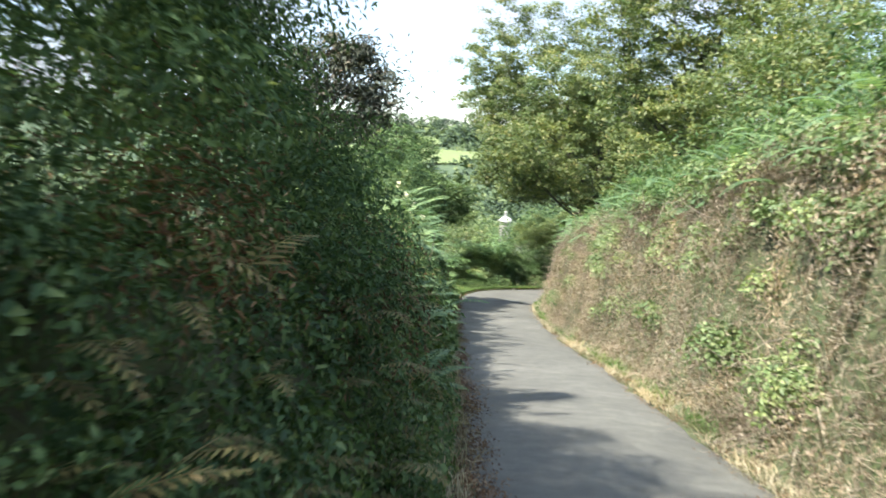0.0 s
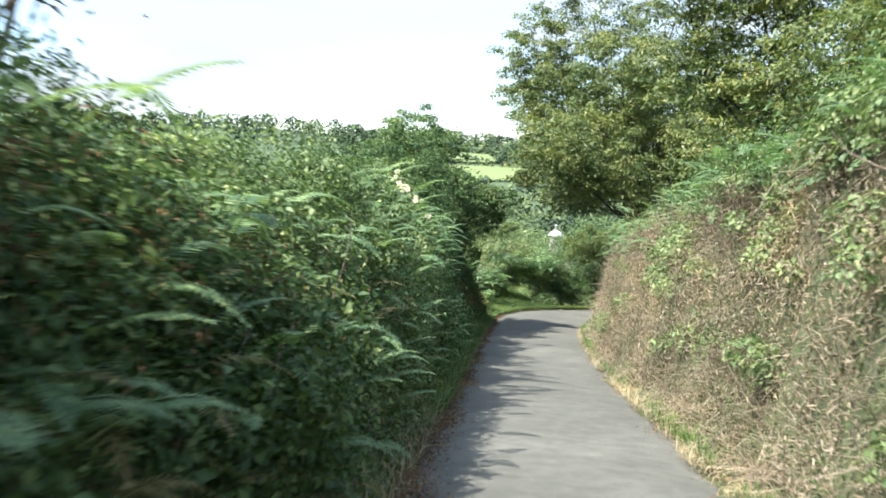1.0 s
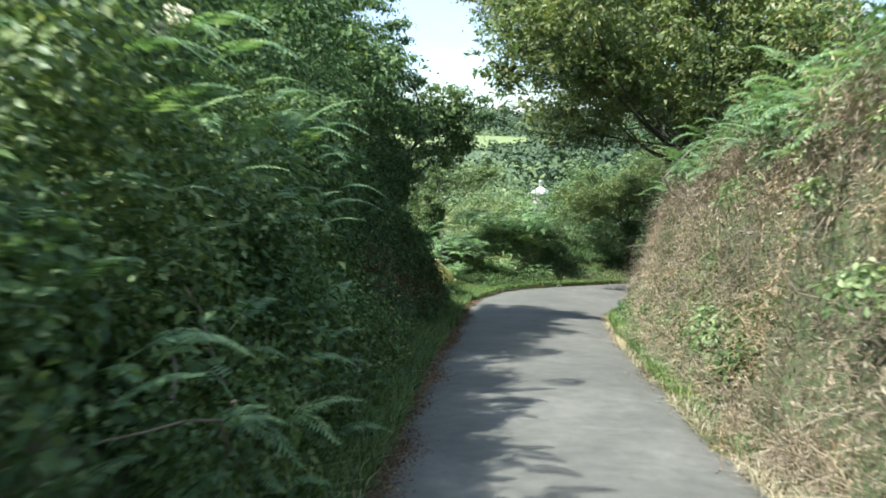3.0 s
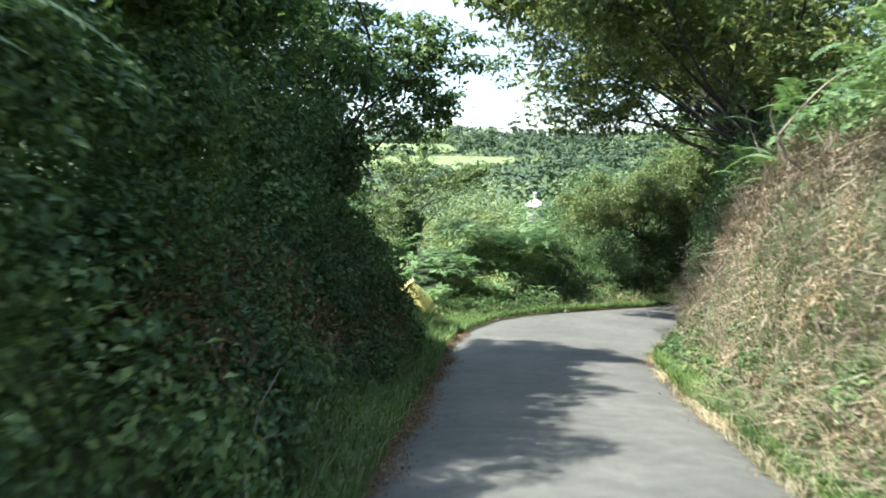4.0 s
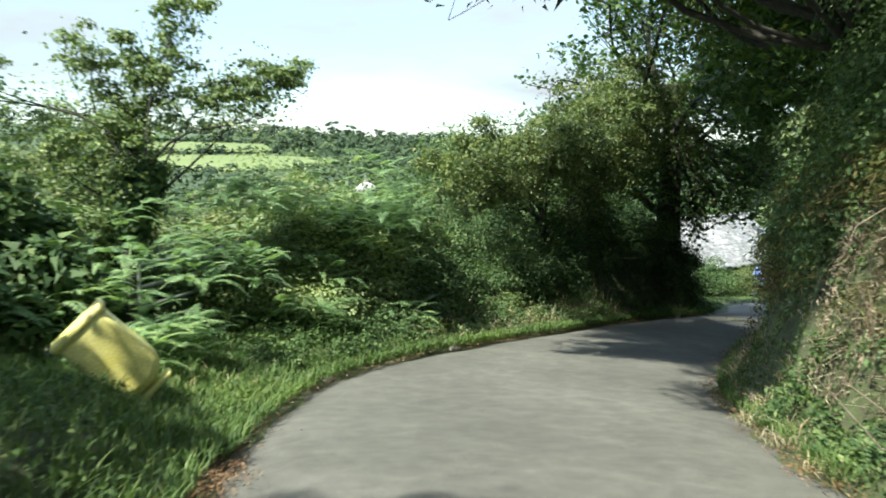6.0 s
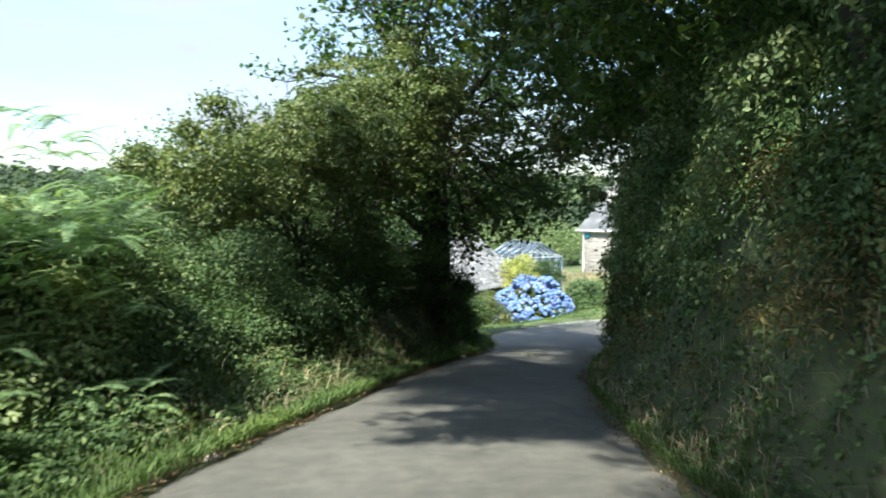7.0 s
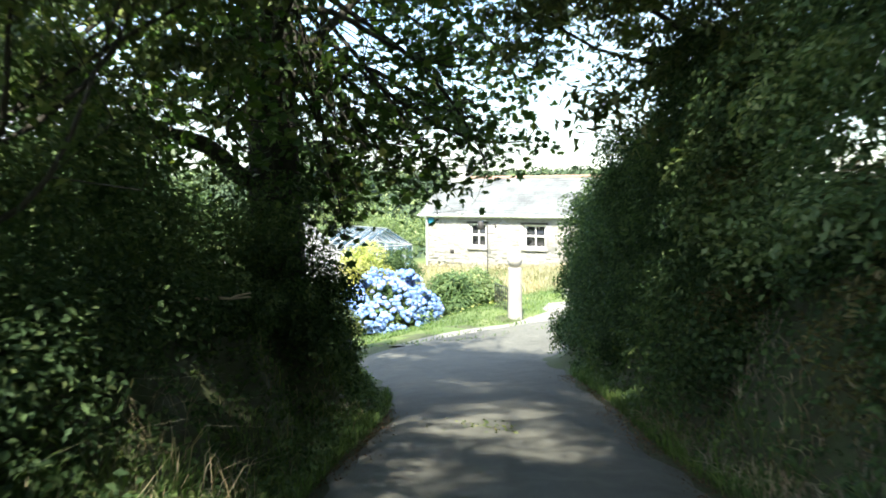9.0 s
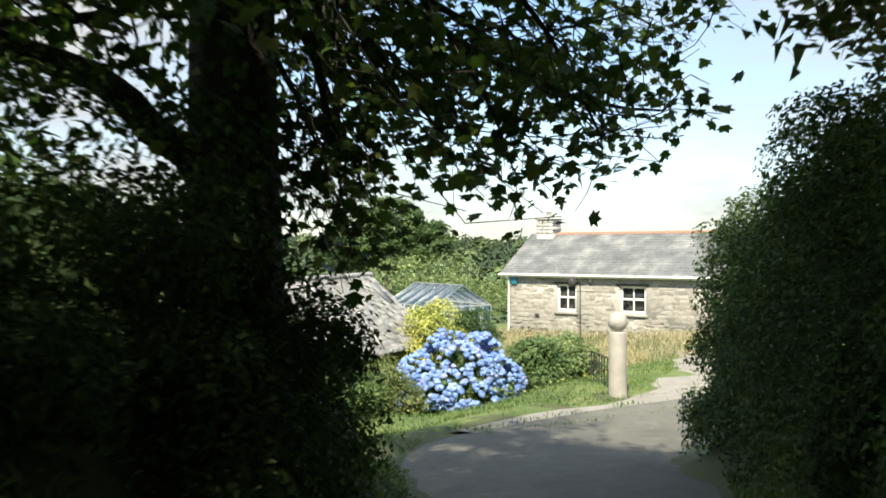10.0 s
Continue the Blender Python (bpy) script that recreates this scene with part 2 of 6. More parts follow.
def unit(v):
    return v / np.maximum(np.linalg.norm(v, axis=-1, keepdims=True), 1e-9)


def sphere_dirs(rng, n):
    return unit(rng.normal(size=(n, 3)))


def leaves(geo, rng, p, nrm, size, width=0.55, droop=0.25, lobed=False):
    """A folded leaf at each place p, facing nrm."""
    n = len(p)
    if n == 0:
        return
    nrm = unit(nrm)
    d = rng.normal(size=(n, 3))
    d[:, 2] -= droop * 2
    d = unit(d - (d * nrm).sum(1, keepdims=True) * nrm)
    s = np.cross(nrm, d)
    L = (size * rng.uniform(0.6, 1.35, n))[:, None]
    W = L * width * 0.5
    if not lobed and size >= 0.1:
        # leaves that are only seen from afar are single blades
        v = np.stack([p - s * W * 0.9, p + s * W * 0.9, p + d * L], 1)
        geo.add(v, np.arange(n)[:, None] * 3 + [0, 1, 2])
        return
    if not lobed:
        fold = nrm * L * 0.12
        v = np.stack([p, p + d * L * 0.45 + s * W + fold, p + d * L - nrm * L * 0.1, p + d * L * 0.45 - s * W + fold], 1)
        k = np.arange(n)[:, None] * 4
        geo.add(v, np.concatenate([k + [0, 1, 2], k + [0, 2, 3]]))
        return
    pts = [(0, 0), (0.25, 0.55), (0.42, 0.36), (0.74, 0.52), (0.7, 0.2), (1.0, 0.0), (0.7, -0.2), (0.74, -0.52), (0.42, -0.36), (0.25, -0.55)]
    v = np.stack([p + d * L * a + s * L * b * 0.95 + nrm * L * (0.08 - 0.25 * b * b) for a, b in pts], 1)
    k = np.arange(n)[:, None] * 10
    tris = [(0, 1, 2), (2, 3, 4), (4, 5, 6), (6, 7, 8), (8, 9, 0), (0, 2, 8), (2, 4, 6), (2, 6, 8)]
    geo.add(v, np.concatenate([k + list(t) for t in tris]))


def lobe_leaves(geo, rng, c, r, n, size, width=0.55, flat=0.85, up=0.45, lobed=False, shell=0.4, ragged=0.3):
    """n leaves over the outside of soft lobes with centres c and radii r."""
    c, r = np.asarray(c, float).reshape(-1, 3), np.asarray(r, float).ravel()
    pick = rng.choice(len(c), n, p=r ** 2 / (r ** 2).sum())
    d = sphere_dirs(rng, n)
    low = d[:, 2] < -0.35
    d[low, 2] *= -1
    rr = r[pick] * (1 - shell * rng.random(n) ** 1.6) * (1 + ragged * np.maximum(0, rng.normal(size=n)) * 0.5)
    p = c[pick] + d * rr[:, None] * np.array([1, 1, flat])
    nrm = d * 0.75 + rng.normal(size=(n, 3)) * 0.45 + np.array([0, 0, up])
    leaves(geo, rng, p, nrm, size, width, lobed=lobed)


def tube(geo, path, radii, sides=6):
    path = np.asarray(path, float)
    radii = np.broadcast_to(np.asarray(radii, float), (len(path),))
    t = unit(np.gradient(path, axis=0))
    ref = np.where(np.abs(t[:, 2:3]) > 0.9, [[1.0, 0, 0]], [[0, 0, 1.0]])
    a = unit(np.cross(t, ref))
    b = np.cross(t, a)
    ang = np.arange(sides) * 2 * np.pi / sides
    v = path[:, None] + radii[:, None, None] * (a[:, None] * np.cos(ang)[:, None] + b[:, None] * np.sin(ang)[:, None])
    i, j = np.meshgrid(np.arange(len(path) - 1), np.arange(sides), indexing="ij")
    k = (j + 1) % sides
    q = np.stack([i * sides + j, i * sides + k, (i + 1) * sides + k, (i + 1) * sides + j], -1).reshape(-1, 4)
    geo.add(v, None, q)
    geo.add(np.concatenate([v[0], v[-1]]), [(0, m + 1, m) for m in range(1, sides - 1)] + [(sides, sides + m, sides + m + 1) for m in range(1, sides - 1)])


def bent(rng, a, b, wobble, n=7):
    """A way from a to b that wanders."""
    a, b = np.asarray(a, float), np.asarray(b, float)
    u = np.linspace(0, 1, n)[:, None]
    off = rng.normal(size=(2, 3)) * wobble * np.linalg.norm(b - a)
    return a + (b - a) * u + off[0] * np.sin(np.pi * u) + off[1] * np.sin(2 * np.pi * u) * 0.5


def blades(geo, rng, p, height, width, lean=0.5, d=None):
    """Grass: a bent blade at each place."""
    n = len(p)
    h = (height * rng.uniform(0.45, 1.3, n))[:, None]
    a = rng.uniform(0, 2 * np.pi, n)
    d = np.stack([np.cos(a), np.sin(a), np.zeros(n)], 1) if d is None else unit(d + rng.normal(size=(n, 3)) * 0.5)
    s = np.stack([-d[:, 1], d[:, 0], np.zeros(n)], 1) * width * rng.uniform(0.6, 1.3, n)[:, None]
    ln = (lean * rng.uniform(0.2, 1.4, n))[:, None]
    upv = np.array([0, 0, 1.0])
    m = p + upv * h * 0.55 + d * h * ln * 0.3
    tip = p + upv * h * (1 - 0.3 * ln) + d * h * ln
    v = np.stack([p, m - s, tip, m + s], 1)
    k = np.arange(n)[:, None] * 4
    geo.add(v, np.concatenate([k + [0, 3, 1], k + [1, 3, 2]]))


def fronds(geo, rng, base, out, length, pairs=16):
    """Bracken: an arching stalk with leaflets down both sides, each a tapering blade."""
    n = len(base)
    out = unit(out)
    side = unit(np.cross(out, np.array([0, 0, 1.0])) + 1e-6)
    L = (length * rng.uniform(0.6, 1.25, n))[:, None]
    arch = rng.uniform(0.25, 0.6, n)[:, None]
    k4 = np.arange(n)[:, None] * 4
    upv = np.array([0, 0, 1.0])

    def on(u):
        return base + out * L * (0.85 * u) + upv * L * (0.75 * u - arch * 1.5 * u * u)
    for i in range(pairs):
        u = 0.22 + 0.76 * i / (pairs - 1)
        c, c2 = on(u), on(u + 0.05)
        w = L * 0.27 * (1.06 - u) ** 0.7
        ax = unit(c2 - c)
        for sg in (-1, 1):
            j = rng.uniform(0.85, 1.15, n)[:, None]
            dirn = unit(side * sg + ax * 0.45 - upv * 0.18)
            tip = c + dirn * w * j
            hw = ax * L * 0.021
            v = np.stack([c - hw * 0.7, c + dirn * w * j * 0.4 + hw, tip, c + dirn * w * j * 0.4 - hw], 1)
            geo.add(v, np.concatenate([k4 + [0, 1, 2], k4 + [0, 2, 3]]))
    prev = base
    for u in (0.35, 0.7, 1.0):
        c = on(u)
        v = np.stack([prev - side * 0.006, prev + side * 0.006, c + side * 0.004, c - side * 0.004], 1)
        geo.add(v, np.concatenate([k4 + [0, 1, 2], k4 + [0, 2, 3]]))
        prev = c


# ---------------------------------------------------------------- the lie of the land
# Stations down the lane: left edge, right edge, height, left bank, right bank.
STATIONS = [
    (-1.0, -14.0, 2.10, -14.0, 2.10, 1.2, 2.3), (-0.62, 0.0, 2.25, 0.0, 0.0, 1.2, 2.4), (-0.08, 2.7, 2.32, 2.7, -0.40, 1.2, 2.4), (0.22, 5.3, 2.38, 5.3, -0.80, 1.2, 2.4),
    (0.30, 12.5, 2.70, 12.5, -1.94, 1.1, 2.4), (0.42, 19.5, 2.93, 19.5, -3.06, 1.1, 2.4), (0.55, 25.7, 3.30, 25.9, -3.94, 1.0, 2.3),
    (0.80, 32.2, 4.0, 32.4, -4.90, 0.9, 2.2), (0.98, 36.2, 5.0, 35.8, -5.38, 0.4, 2.2), (1.65, 39.4, 5.85, 38.4, -5.75, 0.12, 2.2),
    (2.85, 41.5, 6.6, 40.0, -6.0, 0.2, 2.1), (4.3, 43.1, 7.8, 41.9, -6.22, 0.5, 2.0), (6.3, 45.1, 9.55, 44.4, -6.52, 0.6, 1.8),
    (9.25, 48.2, 11.8, 46.9, -7.0, 0.9, 1.6), (12.1, 50.7, 14.4, 49.4, -7.42, 0.9, 1.3), (14.2, 53.4, 17.0, 52.0, -7.88, 0.2, 0.9),
    (16.3, 56.4, 19.6, 54.2, -8.25, 0.0, 0.3), (20.3, 57.6, 24.5, 54.6, -8.45, 0.0, 0.3), (26.5, 57.9, 33.0, 54.8, -8.6, 0.0, 0.3),
    (40.0, 58.4, 42.0, 55.0, -8.8, 0.0, 0.3)]


def glide(rows, step=0.4):
    """A smooth line through rows of numbers."""
    a, res = np.array(rows, float), []
    for i in range(len(a) - 1):
        p0, p1, p2, p3 = a[max(i - 1, 0)], a[i], a[i + 1], a[min(i + 2, len(a) - 1)]
        k = max(2, int(np.linalg.norm((p2 - p1)[:2]) / step))
        for u in np.arange(k)[:, None] / k:
            res.append(0.5 * (2 * p1 + (p2 - p0) * u + (2 * p0 - 5 * p1 + 4 * p2 - p3) * u ** 2 + (3 * p1 - p0 - 3 * p2 + p3) * u ** 3))
    return np.array(res + [a[-1]])


LANE = glide(STATIONS)
EDGE_L, EDGE_R = LANE[:, 0:2], LANE[:, 2:4]
MID = (EDGE_L + EDGE_R) / 2
HALF = np.linalg.norm(EDGE_R - EDGE_L, axis=1) / 2
ACROSS = unit(EDGE_R - EDGE_L)
RUN = np.concatenate([[0], np.cumsum(np.linalg.norm(np.diff(MID, axis=0), axis=1))])
YARD = np.array([(22.5, 63.6, -9.6), (37, 75, -9.2), (29, 69, -9.4), (24, 59.4, -8.68), (17, 61, -9.0), (33, 62, -8.8)])
KNOTS = np.concatenate([np.column_stack([MID, LANE[:, 4]]), np.repeat(YARD, 6, 0)])


def smooth(a, b, x):
    u = np.clip((x - a) / (b - a), 0, 1)
    return u * u * (3 - 2 * u)


def base_height(x, y):
    """The height of the land with no banks: the lane's own fall, carried sideways."""
    w = 1 / ((x[:, None] - KNOTS[:, 0]) ** 2 + (y[:, None] - KNOTS[:, 1]) ** 2 + 0.5) ** 2
    return (w * KNOTS[:, 2]).sum(1) / w.sum(1)


def far_height(x, y):
    """A valley below the lane and a long ridge beyond it; the hill goes on behind."""
    dx, dy = x - 5, y - 45
    d = np.hypot(dx, dy)
    az = np.degrees(np.arctan2(dx, dy))
    ridge = 10 + np.interp(az, [-30, -15, -10, -5, -1, 3, 8, 12, 40, 55], [20, 15, 11, 10, 8.5, 6, 2, 2.5, -3, -4])
    ahead = -10 - 14 * smooth(15, 170, d) + (14 + ridge) * smooth(190, 700, d)
    behind = -4 + 0.11 * np.clip(-dy, 0, 220)
    wgt = smooth(-20, 30, dy + 0.5 * np.abs(dx))
    roll = 1.5 * np.sin(x * 0.021 + 1) * np.sin(y * 0.017) * smooth(60, 200, d)
    return ahead * wgt + behind * (1 - wgt) + roll


def land(x, y):
    x, y = np.atleast_1d(np.asarray(x, float)), np.atleast_1d(np.asarray(y, float))
    z = np.empty(len(x))
    for a in range(0, len(x), 20000):
        sl = slice(a, a + 20000)
        px, py = x[sl], y[sl]
        d2 = (px[:, None] - MID[:, 0]) ** 2 + (py[:, None] - MID[:, 1]) ** 2
        i = d2.argmin(1)
        lat = ((np.column_stack([px, py]) - MID[i]) * ACROSS[i]).sum(1)
        out = np.maximum(np.abs(lat), np.sqrt(d2.min(1)) * 0.98) - HALF[i]
        hb = np.where(lat < 0, LANE[i, 5], LANE[i, 6])
        steep = np.where(lat < 0, 0.9, 0.75)
        rough = 0.09 * np.sin(py * 1.3 + 0.7 * np.sin(py * 0.6)) * np.sin(px * 2.2 + py * 0.5) + 0.10 * np.sin(px * 5.1 + py * 2.3) * np.sin(py * 4.3 - px * 1.1) + 0.05 * np.sin(px * 11 + 1) * np.sin(py * 13)
        rough = rough * (1 - smooth(2.5, 7, out))
        rise = hb * smooth(0.12, 0.12 + steep, out + rough * 0.8) + 0.05 * smooth(0.0, 0.2, out)
        h = base_height(px, py) + rise + rough * smooth(0.2, 0.6, out) * np.minimum(hb + 0.15, 1)
        h = np.where(out < 0, h - 0.05, h)
        w = smooth(9, 60, out)
        z[sl] = h * (1 - w) + far_height(px, py) * w
    return z


def spread(lo, hi, step, reach):
    mid = np.arange(lo, hi + step, step)
    tail = step * np.cumsum(1.16 ** np.arange(1, 80))
    tail = tail[tail < reach]
    return np.concatenate([lo - tail[::-1], mid, hi + tail])


gx, gy = spread(-2.6, 21.0, 0.29, 2200), spread(-3.0, 57.0, 0.29, 2200)
mx, my = np.meshgrid(gx, gy, indexing="ij")
gz = land(mx.ravel(), my.ravel())
ii, jj = np.meshgrid(np.arange(len(gx) - 1), np.arange(len(gy) - 1), indexing="ij")
gq = np.stack([ii * len(gy) + jj, (ii + 1) * len(gy) + jj, (ii + 1) * len(gy) + jj + 1, ii * len(gy) + jj + 1], -1).reshape(-1, 4)
stuff("ground", Geo().add(np.column_stack([mx.ravel(), my.ravel(), gz]), None, gq), M_GROUND, "earth banks and turf falling to a valley of fields", "ground", "structure", True)

# the lane's asphalt: crowned a little, ragged at its edges
rng = np.random.default_rng(3)
geo = Geo()
cols = np.linspace(-1, 1, 9)
edge_wob = 0.07 * np.sin(RUN * 1.7) + 0.05 * np.sin(RUN * 4.3 + 1) + 0.03 * rng.normal(size=len(RUN))
rows_v = []
for k, c in enumerate(cols):
    w = HALF + (edge_wob * (1 if c > 0 else -0.8) if abs(c) == 1 else 0)
    p = MID + ACROSS * (c * w)[:, None]
    z = base_height(p[:, 0], p[:, 1]) + 0.035 * (1 - c * c) - (0.06 if abs(c) == 1 else 0)
    rows_v.append(np.column_stack([p, z]))
nv = len(RUN)
i, j = np.meshgrid(np.arange(8), np.arange(nv - 1), indexing="ij")
geo.add(np.concatenate(rows_v), None, np.stack([i * nv + j, (i + 1) * nv + j, (i + 1) * nv + j + 1, i * nv + j + 1], -1).reshape(-1, 4))
stuff("road", geo, M_ASPHALT, "narrow worn grey asphalt lane between hedge banks", "road", "structure", True)


# ---------------------------------------------------------------- hedges and banks
def beside(side, run, out, up=0.0):
    """Places beside the lane: run along it, out from its edge, up above the lane's height there."""
    e = EDGE_L if side < 0 else EDGE_R
    x = np.interp(run, RUN, e[:, 0]) + side * np.interp(run, RUN, ACROSS[:, 0]) * out
    y = np.interp(run, RUN, e[:, 1]) + side * np.interp(run, RUN, ACROSS[:, 1]) * out
    z = np.interp(run, RUN, LANE[:, 4]) + up
    return np.column_stack([x, y, z])


def run_at(y):
    return float(np.interp(y, MID[:, 1], RUN))


def hedge(name, side, y0, y1, top, depth, n, size, mat, label, seed, foot=0.15, lean=0.55, lobe=(0.22, 0.5), width=0.55, k=None, low=0.0, category="hedge", up=0.35, core=300, lump=0.10, ragged=0.3, deep=0.5, thick=0.4):
    """Foliage on a bank: lobes stacked from low to top, leaning back as they rise. top: heights spread over the stretch."""
    rng = np.random.default_rng(seed)
    r0, r1 = run_at(y0), run_at(y1)
    k = k or int((r1 - r0) * 28)
    run = rng.uniform(r0, r1, k)
    tops = np.interp(run, np.linspace(r0, r1, len(top)), top) * (1 + lump * np.sin(run * 1.9 + seed) + 0.7 * lump * np.sin(run * 4.7))
    v = rng.random(k)
    r = rng.uniform(*lobe, k)
    bulge = 0.30 * np.sin(run * 1.3 + 4 * v + seed) * np.sin(run * 2.9 - 5 * v) * min(1.0, lean * 2)
    out = np.maximum(foot + r * 0.8 + lean * v ** 1.3 + depth * rng.random(k) ** 1.7 * (0.3 + 0.7 * v) + bulge, foot + r * 0.7)
    c = beside(side, run, out, low + v * (tops - low - r * 0.7))
    c[:, 2] = np.maximum(c[:, 2], land(c[:, 0], c[:, 1]) + 0.35 * r)
    g = Geo()
    lobe_leaves(g, rng, c, r, n, size, width, up=up, ragged=ragged)
    # the inside of the hedge: coarser leaves behind, so that no light comes through low down
    m = int((r1 - r0) * core)
    run, v = rng.uniform(r0, r1, m), rng.random(m) * 0.86
    tops = np.interp(run, np.linspace(r0, r1, len(top)), top)
    c = beside(side, run, foot + 0.35 + lean * v + depth * deep + rng.uniform(0, thick, m), low + v * (tops - low))
    c[:, 2] = np.maximum(c[:, 2], land(c[:, 0], c[:, 1]) + 0.1)
    leaves(g, rng, c, rng.normal(size=(m, 3)) + [0, 0, 0.3], max(0.11, size * 2), 0.6)
    return stuff(name, g, mat, label, category)


# left of the lane, going down it
hedge("hedge_undergrowth", -1, -1.0, 25, [1.1, 1.2, 1.0, 1.0], 0.3, 50000, 0.048, M_HEDGE, "ivy, nettles and bramble at the foot of a hedge bank", 11, foot=0.10, lean=0.5, lobe=(0.12, 0.28), core=120)
# darker copy of the undergrowth, its shade put into the leaf colour
hedge("shaded_undergrowth", -1, 24, 33.0, [1.0, 1.0, 0.9, 0.6], 0.3, 26000, 0.055, M_DARKLEAF, "shaded ivy and nettles at the foot of a hedge bank", 19, foot=0.22, lean=0.35, lobe=(0.14, 0.3), core=60)
# past y 11 its dark leaves stand in for shade on the hedge face
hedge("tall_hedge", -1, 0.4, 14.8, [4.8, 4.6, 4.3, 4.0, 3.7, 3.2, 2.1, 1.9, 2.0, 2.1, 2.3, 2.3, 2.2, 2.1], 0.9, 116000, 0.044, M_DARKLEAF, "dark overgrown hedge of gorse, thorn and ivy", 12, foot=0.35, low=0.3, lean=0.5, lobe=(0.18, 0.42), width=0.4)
hedge("gorse_clump", -1, 1.2, 6.0, [5.2, 5.0, 4.4, 3.2], 0.8, 42000, 0.05, M_DARKLEAF, "tall dark gorse above a hedge", 33, foot=0.7, low=1.8, lean=0.6, lobe=(0.25, 0.45), width=0.3)
hedge("rear_hedge", -1, -12, 1.4, [3.6, 3.4, 3.2], 0.9, 9000, 0.16, M_DARKLEAF, "dark overgrown hedge of thorn and ivy", 18, foot=1.3, low=0.6, lean=0.6, lobe=(0.3, 0.55))
hedge("hedge_growth", -1, 7.2, 24.0, [1.9, 2.3, 2.8, 3.3, 3.6], 0.8, 82000, 0.058, M_HEDGE, "dense green hedge of hazel, bramble and thorn", 13, foot=0.2, low=0.5, lean=1.1)
hedge("hedge_top_growth", -1, 10, 21.5, [2.3, 2.8, 3.2, 3.6], 0.6, 26000, 0.06, M_YOUNG, "bright young leaves along the top of a hedge", 14, foot=0.5, low=1.5, lean=1.0, lobe=(0.2, 0.42), core=0)
# carried up to y 22 so its dark leaves give the bank's shade
hedge("ivy_bank", -1, 22.0, 33.3, [3.6, 3.7, 3.8, 3.7, 3.3, 2.9, 2.2], 1.0, 130000, 0.056, M_DARKLEAF, "ivy and holly crowding the lane, coloured dark for shade", 15, foot=0.55, low=0.4, lean=0.45, lobe=(0.2, 0.55), lump=0.2, k=230)
# one thicket in two leaf colours: bright for its sunlit stretch, darker for shade
hedge("bramble_thicket", -1, 40.6, 43.0, [1.0, 1.8, 2.4, 2.6], 1.8, 48000, 0.066, M_YOUNG, "bramble and thorn thicket on the outside of a bend, coloured bright as sunlit", 16, foot=1.0, low=0.1, lean=1.1, lobe=(0.25, 0.6), lump=0.10, k=60, up=0.6)
hedge("shaded_thicket", -1, 42.7, 46.6, [2.6, 2.5, 2.0, 1.5], 1.8, 78000, 0.06, M_HEDGE, "bramble and ivy below a hawthorn, coloured darker for its shade", 38, foot=1.0, low=0.1, lean=1.1, lobe=(0.25, 0.55), k=95, up=0.5)
# shade under the trees is put into the leaf colour of these two
hedge("dark_thicket", -1, 45.4, 51.2, [2.2, 2.6, 2.8, 2.8, 2.7], 1.4, 66000, 0.056, M_DARKLEAF, "hedge of holly and ivy, its leaves darkened for shade", 17, foot=0.8, low=0.1, lean=0.55, lobe=(0.22, 0.48))
hedge("hedge_corner", -1, 49.6, 52.0, [2.6, 2.5, 2.2, 1.7], 0.8, 26000, 0.056, M_DARKLEAF, "ivy and holly at the corner of a hedge, darkened for shade", 20, foot=0.32, low=0.05, lean=0.5, lobe=(0.2, 0.42))
hedge("dead_bramble", -1, 24, 34, [1.7, 1.8, 1.6], 0.1, 9000, 0.05, M_LITTER, "dead brown bramble and bracken on a shaded bank", 29, foot=0.25, low=0.4, lean=0.5, lobe=(0.3, 0.5), core=0, k=40, width=0.2)
hedge("dead_bracken", -1, 1.5, 13, [2.2, 2.0, 1.8], 0.1, 11000, 0.045, M_LITTER, "rust-brown dead bracken caught in a hedge", 30, foot=0.3, low=0.4, lean=0.7, lobe=(0.3, 0.5), core=0, k=44, width=0.2)
hedge("fresh_bramble", -1, 5.0, 20, [1.8, 2.0, 1.9], 0.1, 9000, 0.048, M_YOUNG, "bright bramble shoots hanging out of a hedge", 32, foot=0.2, low=0.3, lean=0.75, lobe=(0.2, 0.4), core=0, k=40)
# right of the lane
hedge("bank_ivy", 1, 2, 24, [2.2, 2.3, 2.2, 2.0], 0.1, 21000, 0.056, M_YOUNG, "ivy, bramble and herbs growing over a dry bank", 21, foot=0.06, low=0.1, lean=0.55, lobe=(0.12, 0.36), core=0, k=74)
hedge("bank_top_growth", 1, -4, 36, [3.3, 3.4, 3.4, 3.3, 3.2], 0.9, 44000, 0.07, M_HEDGE, "bramble and honeysuckle along the top of a bank", 22, foot=0.72, low=2.25, lean=0.45, lobe=(0.2, 0.42), core=60)
hedge("bank_top_scrub", 1, -6, 34, [5.0, 4.8, 4.6, 4.4, 4.2], 1.6, 34000, 0.1, M_HEDGE, "hawthorn scrub rising behind a bank", 23, foot=1.5, low=2.6, lean=0.6, lobe=(0.3, 0.6))
hedge("shaded_bank_ivy", 1, 32, 48.8, [3.0, 3.6, 4.3, 4.4, 3.8], 0.35, 84000, 0.056, M_HEDGE, "ivy-covered bank in deep shade", 24, foot=0.42, low=0.05, lean=0.6, lobe=(0.2, 0.4), k=800)
hedge("bank_top_thicket", 1, 37, 47.5, [4.6, 5.0, 5.2, 4.8], 1.2, 30000, 0.075, M_HEDGE, "shaded thorn and ivy above a bank", 35, foot=0.75, low=2.4, lean=0.6)
